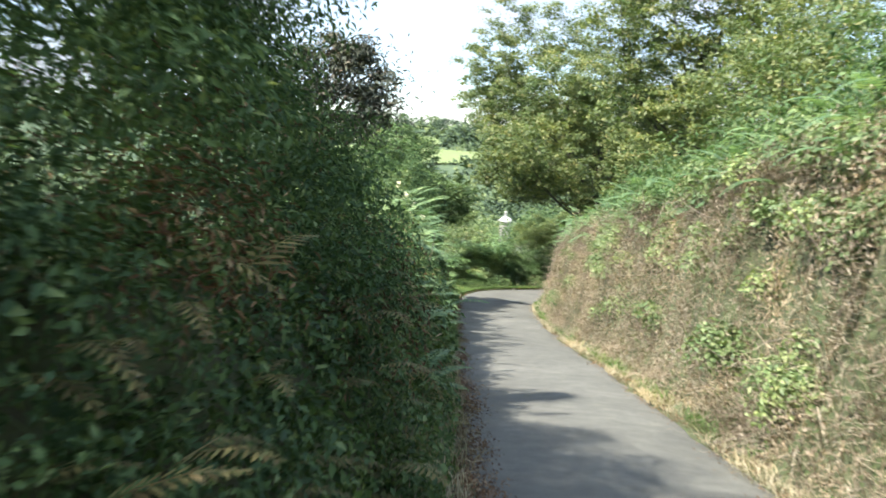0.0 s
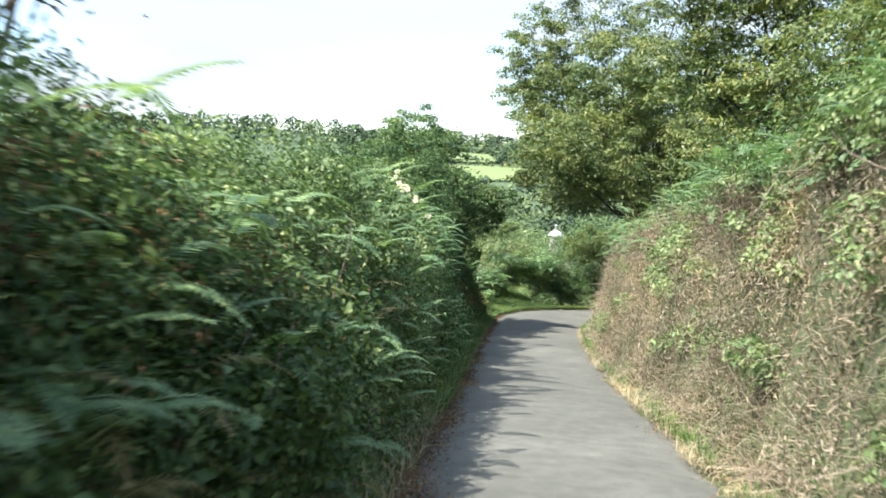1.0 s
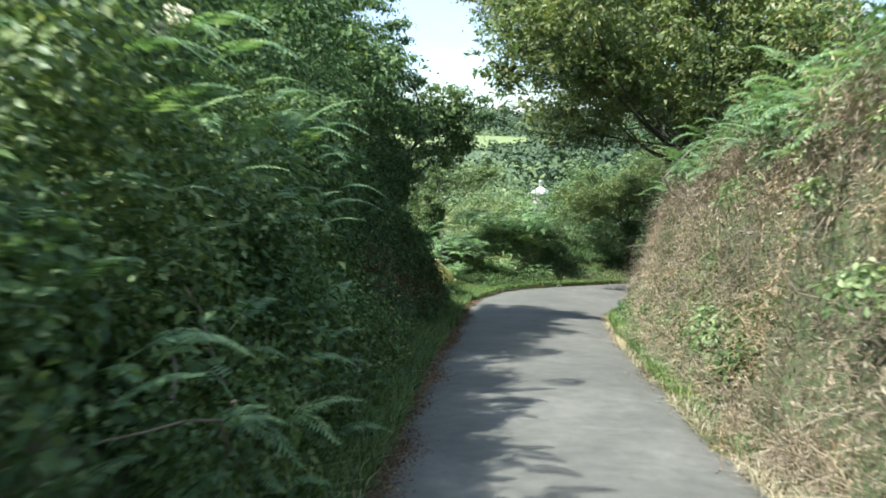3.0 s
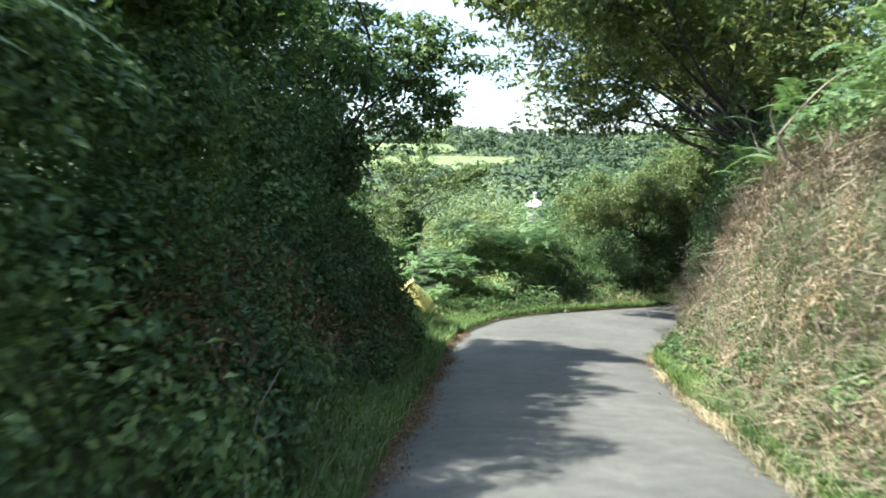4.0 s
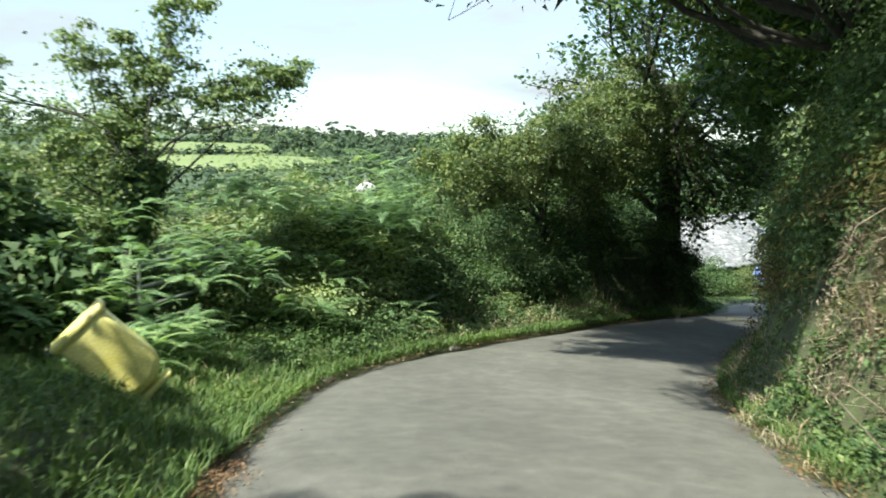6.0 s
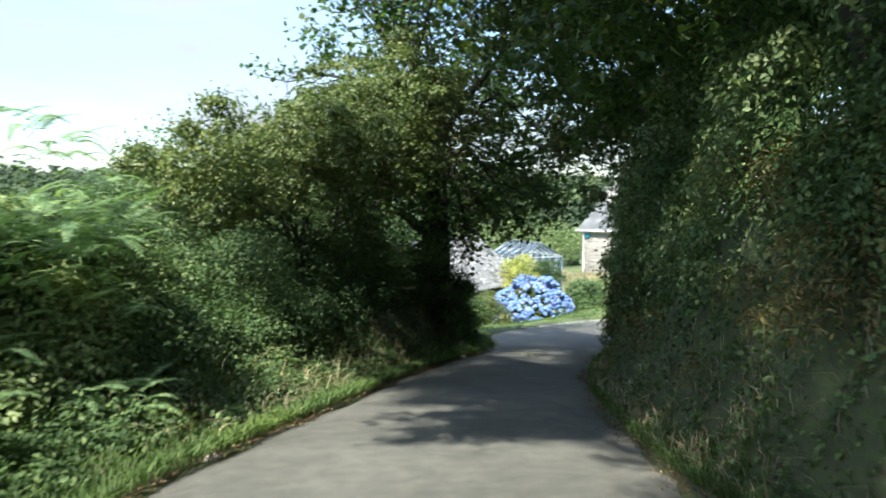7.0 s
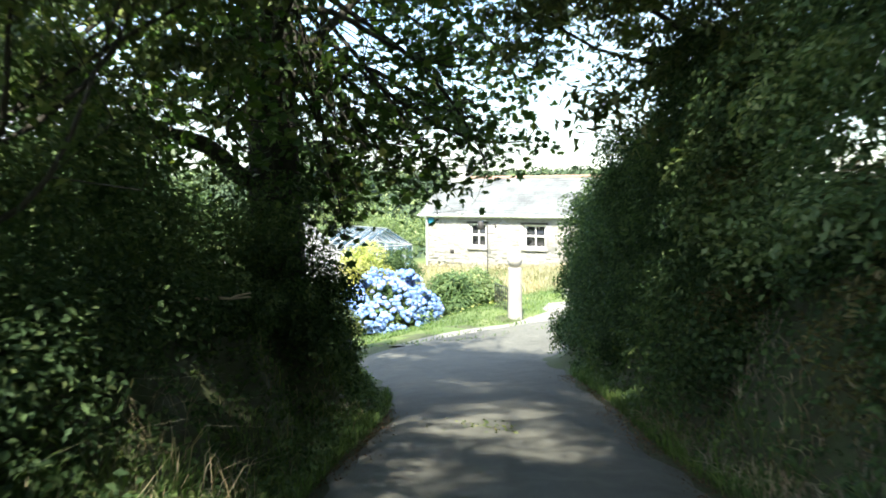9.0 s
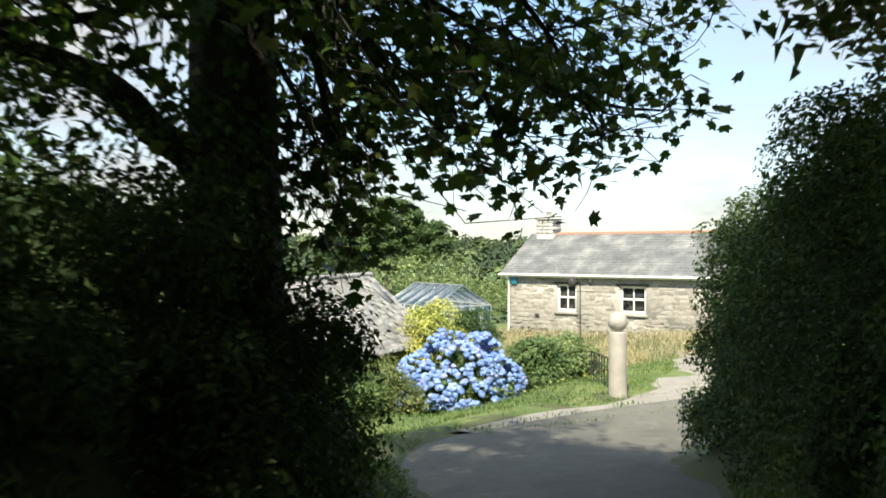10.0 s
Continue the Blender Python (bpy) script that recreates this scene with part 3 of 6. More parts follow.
hedge("bank_spray", 1, 41, 48.5, [3.5, 3.6, 3.6, 3.4], 0.3, 16000, 0.065, M_YOUNG, "fresh leafy sprays hanging over a shaded bank", 28, foot=0.22, low=1.3, lean=0.35, lobe=(0.2, 0.42), core=0, k=60)
hedge("bank_dead_tangle", 1, 36.5, 48.0, [2.6, 3.0, 3.0, 2.4], 0.3, 15000, 0.06, M_OLDFERN, "dead brown bramble and bracken caught in bank ivy", 37, foot=0.28, low=0.5, lean=0.45, lobe=(0.2, 0.45), core=0, k=44, width=0.3)
# dark leaf colour stands in for the shade of the trees above
hedge("clipped_hedge", 1, 48.0, 54.7, [4.1, 3.7, 3.4, 3.1], 1.0, 150000, 0.06, M_DARKLEAF, "thick leafy hedge beside the lane's end", 25, foot=0.12, low=0.05, lean=0.3, lobe=(0.3, 0.5), k=520, core=900, ragged=0.06, deep=0.25, thick=0.7)
hedge("bank_drape", 1, 3, 20, [2.7, 2.6, 2.6], 0.1, 14000, 0.06, M_YOUNG, "bright bramble hanging over the upper face of a bank", 36, foot=0.42, low=1.55, lean=0.35, lobe=(0.12, 0.3), core=0, k=58)
# weeds along the feet of the banks
hedge("verge_nettles", -1, 39.4, 46.8, [0.35, 0.45, 0.4, 0.3, 0.2], 0.6, 20000, 0.06, M_HEDGE, "nettles and brambles along a grass verge", 26, foot=0.22, lean=0.7, lobe=(0.1, 0.26), core=0, k=330)
hedge("verge_weeds", 1, 22, 38, [0.3, 0.4, 0.45, 0.35], 0.2, 12000, 0.055, M_HEDGE, "bright weeds and goosegrass at the foot of a bank", 27, foot=0.0, lean=0.15, lobe=(0.08, 0.2), core=0, k=170)


def scatter(side, y0, y1, n, out0, out1, rng, power=1.0):
    run = rng.uniform(run_at(y0), run_at(y1), n)
    p = beside(side, run, out0 + (out1 - out0) * rng.random(n) ** power)
    p[:, 2] = np.maximum(land(p[:, 0], p[:, 1]), base_height(p[:, 0], p[:, 1]) + 0.012)
    return p


# low ivy over the earth of the left bank
rng = np.random.default_rng(34)
g = Geo()
p = scatter(-1, -2, 34, 46000, 0.12, 1.5, rng)
leaves(g, rng, p + rng.normal(size=p.shape) * 0.02 + [0, 0, 0.05], np.column_stack([np.full(len(p), 0.7), rng.normal(size=len(p)) * 0.4, np.full(len(p), 0.8)]) + rng.normal(size=p.shape) * 0.5, 0.05, 0.7)
p = np.concatenate([scatter(-1, 33.5, 41.5, 16000, 0.15, 2.6, rng), scatter(-1, 42, 54, 26000, 0.1, 1.9, rng)])
leaves(g, rng, p + rng.normal(size=p.shape) * 0.03 + [0, 0, 0.06], rng.normal(size=p.shape) * 0.5 + [0, 0, 0.9], 0.055, 0.6)
p = np.concatenate([scatter(1, 36.5, 53, 42000, 0.12, 1.7, rng), scatter(1, 35.5, 41, 16000, 0.6, 2.0, rng)])
leaves(g, rng, p + rng.normal(size=p.shape) * 0.03 + [0, 0, 0.05], rng.normal(size=p.shape) * 0.5 + [-0.5, 0.4, 0.7], 0.055, 0.7)
stuff("creeping_ivy", g, M_HEDGE, "low ivy and moss over the earth of a bank", "ivy")

# dead bracken and cut stems over the right bank
rng = np.random.default_rng(31)
g = Geo()
p = np.concatenate([scatter(1, 0, 29, 90000, 0.12, 1.05, rng), scatter(1, 29, 38, 28000, 0.3, 1.1, rng)])
nrm = np.column_stack([np.full(len(p), -1.0), rng.normal(size=len(p)) * 0.3, rng.normal(size=len(p)) * 0.5 + 0.4])
tuft = 0.12 + 0.08 * np.sin(p[:, 1] * 3.1 + p[:, 2] * 4.0) * np.sin(p[:, 2] * 5.3 - p[:, 1] * 1.7) + 0.10 * np.maximum(0, np.sin(p[:, 1] * 1.3 + 1.1 * np.sin(p[:, 2] * 2.2))) * np.sin(p[:, 2] * 3.1 + p[:, 1] * 0.8)
leaves(g, rng, p + nrm * (rng.random(len(p)) * tuft * np.interp(p[:, 1], [20, 32], [1.9, 0.7]))[:, None], nrm + rng.normal(size=p.shape) * 0.9, 0.055, 0.14, droop=0.5)
p = np.concatenate([scatter(1, 0, 29, 27000, 0.1, 1.0, rng), scatter(1, 29, 37, 6000, 0.35, 1.0, rng)])
blades(g, rng, p, 0.28, 0.005, 1.3, d=np.tile([-1.0, 0, 0], (len(p), 1)))
p = scatter(1, 37, 49, 4000, 0.05, 0.6, rng)
blades(g, rng, p, 0.2, 0.005, 1.0)
stuff("dead_bank_growth", g, M_DRY, "dead brown bracken, stems and dry grass on a steep bank", "dead plants")
g = Geo()
for _ in range(240):
    a = scatter(1, 1, 37, 1, 0.25, 0.95, rng)[0] + [0, 0, 0.05]
    dirn = unit(np.array([rng.uniform(-0.5, -0.1), rng.normal() * 0.5, rng.normal() * 0.8]))
    tube(g, bent(rng, a, a + dirn * rng.uniform(0.3, 0.9), 0.08, 4), [0.007, 0.006, 0.005, 0.003], 4)
stuff("bank_twigs", g, M_TWIG, "bleached broken twigs sticking out of a bank", "twigs")

# bare branches in the hedge's foot
g = Geo()
for _ in range(40):
    a = beside(-1, np.array([rng.uniform(run_at(4.5), run_at(26))]), rng.uniform(0.22, 0.5), rng.uniform(0.15, 0.9))[0]
    b = a + unit(np.array([rng.normal() * 0.25, rng.normal(), rng.normal() * 0.5])) * rng.uniform(0.5, 1.5)
    b[0] = min(b[0], a[0] + 0.08)
    tube(g, bent(rng, a, b, 0.07, 6), np.linspace(0.007, 0.003, 6), 5)
stuff("hedge_branches", g, M_TWIG, "bare grey branches in the foot of a hedge", "branches")

# bracken fronds
rng = np.random.default_rng(41)


def bracken(name, side, y0, y1, n, out0, out1, up0, up1, length, label, lift=0.0, clumps=0, mat=None):
    run, out, up = rng.uniform(run_at(y0), run_at(y1), n), rng.uniform(out0, out1, n), rng.uniform(up0, up1, n)
    if clumps:
        # each clump is a dome of fronds about a crown of its own
        i = rng.integers(0, clumps, n)
        d = sphere_dirs(rng, n) * rng.uniform(0.25, 0.6, clumps)[i][:, None]
        up *= np.interp(run, [run.min(), run.min() + 3.5], [0.45, 1.0])
        run, out, up = run[i] + d[:, 0], out[i] + d[:, 1], up[i] + np.abs(d[:, 2]) * 0.9 - 0.25
    p = beside(side, run, out, up)
    to_lane = -side * np.column_stack([np.interp(run, RUN, ACROSS[:, 0]), np.interp(run, RUN, ACROSS[:, 1]), np.zeros(n)])
    d = to_lane * 0.7 + rng.normal(size=(n, 3)) * 0.7
    d[:, 2] = lift
    gg = Geo()
    fronds(gg, rng, p, d, length)
    stuff(name, gg, mat or M_FERN, label, "bracken")


bracken("bank_top_bracken", 1, 5, 30, 400, 0.65, 1.35, 2.2, 3.0, 0.6, "green bracken arching over the top of a bank")
bracken("hedge_bracken", -1, 6.2, 13, 140, 0.5, 1.2, 0.9, 1.85, 0.5, "green bracken growing out of a hedge")
bracken("hedge_top_bracken", -1, 13, 23, 210, 0.6, 1.3, 1.1, 2.6, 0.6, "green bracken along the upper part of a hedge")
bracken("bend_bracken", -1, 38.4, 43.3, 2100, 1.05, 3.2, 0.2, 2.5, 0.5, "bank of green bracken round the outside of a bend, coloured lighter as sunlit", clumps=56, mat=M_LITFERN)
bracken("foot_bracken", -1, 4.5, 21, 170, 0.25, 0.6, 0.25, 1.1, 0.42, "bracken and fern at the foot of a hedge")

def dead_fronds(name, y0, y1, n, label):
    run, out, up = rng.uniform(run_at(y0), run_at(y1), n), rng.uniform(0.15, 0.65, n), rng.uniform(0.15, 1.35, n)
    p = beside(-1, run, out + 0.25 * up, up)
    d = np.column_stack([np.full(n, 0.8), rng.normal(size=n) * 0.7, np.full(n, -0.1)])
    gg = Geo()
    fronds(gg, rng, p, d, 0.42, 11)
    stuff(name, gg, M_OLDFERN, label, "bracken")


dead_fronds("yellowed_bracken", 1.5, 14, 170, "yellowing and dead bracken fronds in a hedge's foot")

# verge grass
rng = np.random.default_rng(51)
g = Geo()
p = scatter(1, -2, 38, 26000, -0.1, 0.6, rng, 1.2)
p = p[np.sin(p[:, 1] * 1.9 + 2 * np.sin(p[:, 1] * 0.7) + 2) + 0.6 * np.sin(p[:, 1] * 4.7 - p[:, 0] * 3) > rng.uniform(-0.5, 1.0, len(p))]
blades(g, rng, p, 0.2, 0.005, 0.9)
blades(g, rng, scatter(1, 24, 34, 9000, -0.1, 0.5, rng), 0.22, 0.007, 0.7)
blades(g, rng, scatter(-1, 13, 37, 13000, -0.05, 0.5, rng, 1.3), 0.21, 0.006, 0.7)
blades(g, rng, scatter(-1, -2, 13, 2600, 0.05, 0.5, rng, 1.3), 0.16, 0.006, 0.8)
blades(g, rng, scatter(-1, 36.5, 47, 26000, -0.1, 1.0, rng, 1.2), 0.15, 0.006, 0.8)
blades(g, rng, scatter(-1, 45, 51, 9000, -0.05, 0.6, rng, 1.2), 0.13, 0.006, 0.8)
blades(g, rng, scatter(1, 37, 52, 8000, -0.05, 0.4, rng, 1.3), 0.16, 0.006, 0.7)
blades(g, rng, scatter(-1, 12, 32, 6000, 0.0, 0.4, rng), 0.26, 0.006, 0.8)
blades(g, rng, scatter(-1, 33.5, 41.5, 9000, 0.2, 2.6, rng), 0.22, 0.006, 0.7)
stuff("verge_grass", g, M_GRASS, "rough grass along both edges of the lane", "grass")
g = Geo()
p = scatter(1, -2, 38, 30000, -0.2, 0.6, rng, 1.3)
p = p[np.sin(p[:, 1] * 1.7 + 2 * np.sin(p[:, 1] * 0.6)) + 0.6 * np.sin(p[:, 1] * 5.3 + p[:, 0] * 4) > rng.uniform(-0.8, 0.9, len(p))]
blades(g, rng, p, 0.14, 0.004, 1.2)
blades(g, rng, scatter(-1, 38, 50, 900, 0.1, 0.8, rng), 0.2, 0.004, 0.9)
blades(g, rng, scatter(-1, 1, 32, 5000, -0.05, 0.4, rng), 0.2, 0.004, 1.0)
blades(g, rng, scatter(-1, 42, 47.5, 600, 0.15, 0.95, rng), 0.42, 0.004, 1.2)
stuff("dry_verge_grass", g, M_STRAW, "straw-dry grass along the lane's edges", "grass")
g = Geo()
for sd, y0, y1, n in ((1, -2, 38, 9000), (-1, -2, 37, 34000), (-1, 37, 50, 4000), (1, 38, 52, 4000)):
    run = rng.uniform(run_at(y0), run_at(y1), n)
    p = beside(sd, run, rng.normal(size=n) * 0.10 - 0.03 - 0.08 * np.sin(run * 1.1) * np.sin(run * 2.7 + 1))
    p[:, 2] = np.maximum(land(p[:, 0], p[:, 1]), base_height(p[:, 0], p[:, 1]) + 0.005) + 0.02
    leaves(g, rng, p, np.column_stack([rng.normal(size=(n, 2)) * 0.35, np.ones(n)]), 0.028, 0.5)
stuff("leaf_litter", g, M_LITTER, "fallen brown leaves and straw at the lane's edges", "leaf litter")


# ---------------------------------------------------------------- trees
def tree(name, base, lobes, n, size, mat, label, seed, radius=0.16, fork=0.45, lobed=False, ivy=0, width=0.6, category="tree", lean=(0, 0), per=9, wander=0.05, bark=None):
    """A trunk to a fork, a limb into each lobe, branchlets, and a crown of leaves. lobes: (x, y, z, r) from the base."""
    rng = np.random.default_rng(seed)
    base = np.array([base[0], base[1], land(base[0], base[1])[0] - 0.1 if len(base) < 3 else base[2]])
    e = empty(name, base, label, category)
    lobes = np.array(lobes, float)
    top = lobes[:, 2].max()
    f = np.array([lean[0], lean[1], top * fork])
    g = Geo()
    path = bent(rng, (0, 0, 0), f, wander, 9)
    tube(g, path, np.linspace(radius * 1.25, radius * 0.8, 9), 9)
    part("trunk", g, e, "", bark or M_BARK)
    tips, reach = [], []
    for x, y, z, r in lobes:
        g = Geo()
        start = path[-1 - int(rng.integers(0, 4))]
        way = bent(rng, start, (x, y, z), 0.08, 10)
        th = max(0.014, radius * 0.085 * (r + 0.5))
        tube(g, way, np.linspace(th * 1.6, th * 0.35, 10), 6)
        for _ in range(per):
            a = way[int(rng.integers(4, 10))]
            b = np.array([x, y, z]) + sphere_dirs(rng, 1)[0] * r * rng.uniform(0.5, 0.95)
            tips.append((a, b))
            reach.append(r)
            tube(g, bent(rng, a, b, 0.16, 5), np.linspace(th * 0.28, 0.003, 5), 4)
        part("limb", g, e, "", bark or M_BARK)
    g = Geo()
    if lobed:
        # leaves hang along the outer half of every branchlet
        share = np.array(reach) ** 1.4
        tips = np.repeat(np.array(tips), np.maximum(4, n * share / share.sum()).astype(int), 0)
        p = tips[:, 0] + (tips[:, 1] - tips[:, 0]) * rng.uniform(0.2, 1.05, (len(tips), 1)) + rng.normal(size=(len(tips), 3)) * [0.15, 0.15, 0.11]
        leaves(g, rng, p, rng.normal(size=p.shape) * 0.6 + [0, 0, 0.8], size, width, droop=0.5, lobed=True)
    else:
        # each lobe breaks into sprays
        k = max(6, n // 120)
        pick = rng.choice(len(lobes), k, p=lobes[:, 3] ** 1.1 / (lobes[:, 3] ** 1.1).sum())
        d = sphere_dirs(rng, k)
        c = lobes[pick, :3] + d * (lobes[pick, 3] * rng.uniform(0.35, 1.0, k) ** 0.7)[:, None] * [1, 1, 0.8]
        r = np.clip(lobes[pick, 3] * rng.uniform(0.16, 0.30, k), 0.14, 0.55)
        lobe_leaves(g, rng, c, r, n * 3 // 4, size, width, flat=0.6, up=0.55, shell=0.8)
        # and along the branchlets
        tips = np.array(tips)
        m = n // 4 // len(tips) + 1
        u = rng.uniform(0.1, 1.05, (len(tips), m, 1))
        p = (tips[:, None, 0] + (tips[:, None, 1] - tips[:, None, 0]) * u + rng.normal(size=(len(tips), m, 3)) * [0.16, 0.16, 0.1]).reshape(-1, 3)
        leaves(g, rng, p, rng.normal(size=p.shape) * 0.6 + [0, 0, 0.8], size, width)
    part("crown", g, e, "", mat)
    if ivy:
        g = Geo()
        u = rng.random(ivy)
        i = np.clip((u * 8).astype(int), 0, 7)
        p = path[i] + (path[np.minimum(i + 1, 8)] - path[i]) * (u * 8 - i)[:, None]
        d = sphere_dirs(rng, ivy) * [1, 1, 0.3]
        leaves(g, rng, p + unit(d) * (radius * 1.2 + rng.random(ivy) * 0.22)[:, None], d, 0.08, 0.8)
        part("ivy", g, e, "glossy ivy round the trunk", M_DARKLEAF)
    return e


# over the right bank
# lobes at y 1.8-3.0, z above 7: unseen, added to cast shade
tree("field_tree", (8.2, 39.6), [(-3.4, 0.8, 5.6, 1.9), (-4.9, 1.2, 7.2, 2.0), (-2.4, 0.2, 8.6, 2.5), (-0.4, 1.2, 10.6, 2.7), (1.8, -0.4, 8.0, 2.4), (-0.3, 2.8, 7.0, 2.3), (-5.6, -0.4, 6.0, 1.4), (0.8, -2.2, 6.6, 2.1), (-1.8, 3.2, 4.4, 1.8), (-3.8, 0.5, 10.4, 2.1), (-2.6, -1.8, 6.6, 1.8), (0.6, 0.6, 5.0, 1.8), (-2.0, -2.8, 8.2, 1.6), (-6.5, 0.6, 7.4, 1.5), (-6.4, 2.6, 7.2, 1.5), (-4.8, 3.0, 7.6, 1.6), (-5.6, 1.8, 8.6, 1.6), (-6.2, 0.0, 9.2, 1.6), (-5.4, 1.0, 10.8, 1.5),
     (-5.0, 0.9, 3.2, 0.9), (-6.0, 0.4, 4.2, 0.8), (-3.8, 0.6, 3.1, 0.9), (-5.0, -0.1, 4.8, 1.0), (-3.6, -0.2, 4.4, 1.0),
     # this row is mostly out of view, added to shade the right bank
     (-5.1, -3.1, 3.7, 0.8), (-6.0, -3.6, 4.9, 1.0), (-4.2, -1.3, 3.9, 0.9), (-5.0, -1.8, 5.1, 1.0), (-3.4, -2.4, 4.1, 0.9), (-4.4, -3.2, 5.5, 1.1)],
     110000, 0.12, M_OLIVE, "spreading tree with yellowing leaves leaning over the lane", 61, 0.2, 0.27, ivy=900, lean=(-0.5, 0.3))
tree("oak_tree", (6.4, 35.0), [(-3.2, -2.4, 3.4, 0.9), (-2.4, -2.0, 3.2, 1.0), (-4.2, -3.0, 4.6, 1.1), (-2.8, -3.2, 5.0, 1.3), (-1.4, -2.0, 3.4, 1.2), (-1.0, 0.0, 5.2, 1.7), (0.6, 1.2, 6.4, 1.9), (-0.4, -2.2, 2.3, 1.1), (1.0, -1.6, 4.2, 1.6), (-1.8, 1.2, 3.6, 1.2), (-3.6, -1.2, 6.0, 1.4), (-1.6, -0.8, 7.0, 1.7), (1.2, -3.4, 3.6, 1.5), (0.0, 1.8, 2.6, 1.1), (-4.6, -3.4, 3.5, 0.9), (-4.0, -4.6, 3.9, 1.0), (-3.6, -6.0, 4.4, 1.1), (-2.2, -4.4, 3.6, 1.0)],
     66000, 0.115, M_OLIVE, "tree with dense green and olive leaves above a bank", 62, 0.15, 0.33, ivy=900, lean=(-0.4, -0.3), per=5)
tree("ash_tree", (8.8, 25.5), [(-1.6, -0.6, 3.6, 1.8), (0.2, 1.2, 5.4, 2.2), (1.2, -1.4, 6.4, 2.4), (-1.4, 2.4, 4.4, 1.9), (-1.0, -2.2, 4.8, 1.9), (0.4, 0.2, 7.6, 1.9), (-3.0, 0.7, 6.3, 1.7), (-3.1, 0.8, 4.4, 1.5), (-1.5, 0.2, 6.3, 1.8), (-3.7, 0.6, 7.6, 1.6), (-2.4, 0.2, 8.0, 1.7), (-0.6, -0.2, 7.9, 1.7)],
     46000, 0.13, M_OLIVE, "leafy yellow-green tree above a bank", 63, 0.18, 0.33)
tree("thorn_tree", (7.6, 17.0), [(-0.8, -0.6, 2.8, 1.4), (0.4, 0.8, 4.0, 1.8), (0.6, -1.4, 3.8, 1.7), (-0.8, 2.0, 3.0, 1.4), (0.2, 2.8, 4.2, 1.6)],
     20000, 0.10, M_OLIVE, "hawthorn tree above a bank", 64, 0.12, 0.35)
tree("bend_tree", (12.2, 41.8), [(-1.8, 0.4, 4.0, 1.8), (-0.4, 2.2, 5.6, 2.2), (1.0, -0.8, 6.8, 2.4), (-2.4, 2.4, 5.8, 1.8), (2.0, 2.6, 5.0, 2.1), (-3.4, -0.6, 5.4, 1.7), (-1.6, 1.4, 8.0, 2.0), (-4.2, 1.6, 6.8, 1.5),
     # the three from (-5.5, 2.4, 7.0): overhead lobes added to shade the lane
     (-3.6, -0.4, 2.9, 1.4), (-3.0, 1.6, 2.7, 1.4), (-2.2, 3.4, 2.4, 1.3), (-4.6, 0.6, 4.3, 1.6), (-3.4, -2.4, 3.8, 1.5), (-5.5, 2.4, 7.0, 1.6), (-4.4, 4.2, 7.5, 1.6), (-2.6, 4.6, 6.5, 1.5), (-6.0, 0.6, 6.4, 1.4)],
     64000, 0.13, M_SYCAMORE, "dark leafy tree over the inside of a bend", 65, 0.22, 0.33, ivy=800)
# (-3.4, 3.6, 5.0) and (-4.2, 3.8, 6.2): unseen lobes added to shade the hedge
tree("hedge_tree", (15.8, 46.0), [(-1.4, 1.4, 4.2, 1.7), (0.2, 0.6, 5.8, 2.1), (1.2, 2.4, 4.6, 1.9), (-2.2, 2.6, 4.8, 1.6), (-1.2, -1.6, 5.2, 1.8), (-0.8, 1.6, 7.4, 1.9), (0.6, 3.8, 4.4, 1.3), (-3.2, 2.2, 3.4, 1.2), (-2.4, 3.6, 3.2, 1.1), (-3.6, 1.4, 5.4, 1.5), (-4.4, 0.4, 6.6, 1.5), (-2.6, 3.2, 6.0, 1.4), (-5.0, 2.0, 7.6, 1.3), (-4.4, 2.6, 5.6, 1.0), (-0.4, 3.4, 3.6, 1.1), (-3.4, 3.6, 5.0, 1.4), (-4.2, 3.8, 6.2, 1.4), (0.8, 5.0, 4.0, 1.1), (-1.4, 2.8, 2.0, 1.0), (-1.6, 1.8, 2.6, 1.1), (0.0, 3.4, 2.4, 1.0), (-2.4, 1.0, 2.4, 1.0)],
     88000, 0.12, M_OLIVE, "tree with small pale leaves over a hedge", 66, 0.2, 0.33)
# left of the lane
tree("ivy_tree", (-1.2, 36.4), [(0.1, -0.4, 1.8, 0.8), (-0.4, 0.2, 2.1, 0.9), (0.0, -1.4, 2.1, 0.8), (-1.0, 0.8, 1.9, 0.9), (0.0, 0.6, 1.2, 0.5), (-0.2, -0.8, 2.8, 0.6)],
     12000, 0.08, M_DARKLEAF, "low ivy-smothered thorn beside the lane", 71, 0.08, 0.4, ivy=500)
tree("lane_tree", (-0.75, 31.2), [(0.5, 0.2, 2.3, 0.9), (1.2, 0.6, 2.9, 0.65), (1.75, 0.2, 3.1, 0.5), (0.2, -1.0, 3.0, 0.9), (-0.6, 0.4, 3.0, 1.0), (0.5, 0.4, 3.4, 0.65), (1.3, -0.1, 3.3, 0.45), (0.0, 1.4, 3.2, 1.0), (-0.3, -2.2, 3.6, 1.0), (-0.2, 0.2, 4.6, 0.9), (-0.9, -1.0, 5.0, 1.0), (-1.4, 0.8, 4.4, 1.1), (-1.0, -2.8, 4.6, 1.1), (0.3, -3.4, 3.6, 0.8), (1.5, 1.2, 2.4, 0.5), (-0.25, -0.35, 1.65, 0.6), (0.12, -0.2, 1.75, 0.5), (-0.2, -0.3, 1.1, 0.5), (0.42, -0.1, 1.7, 0.4), (-0.5, -0.7, 2.0, 0.65), (-0.1, -0.5, 2.2, 0.55)],
     46000, 0.08, M_HEDGE, "ivy-clad hedgerow tree arching over the lane", 72, 0.13, 0.42, ivy=2200, lean=(0.35, 0.3))
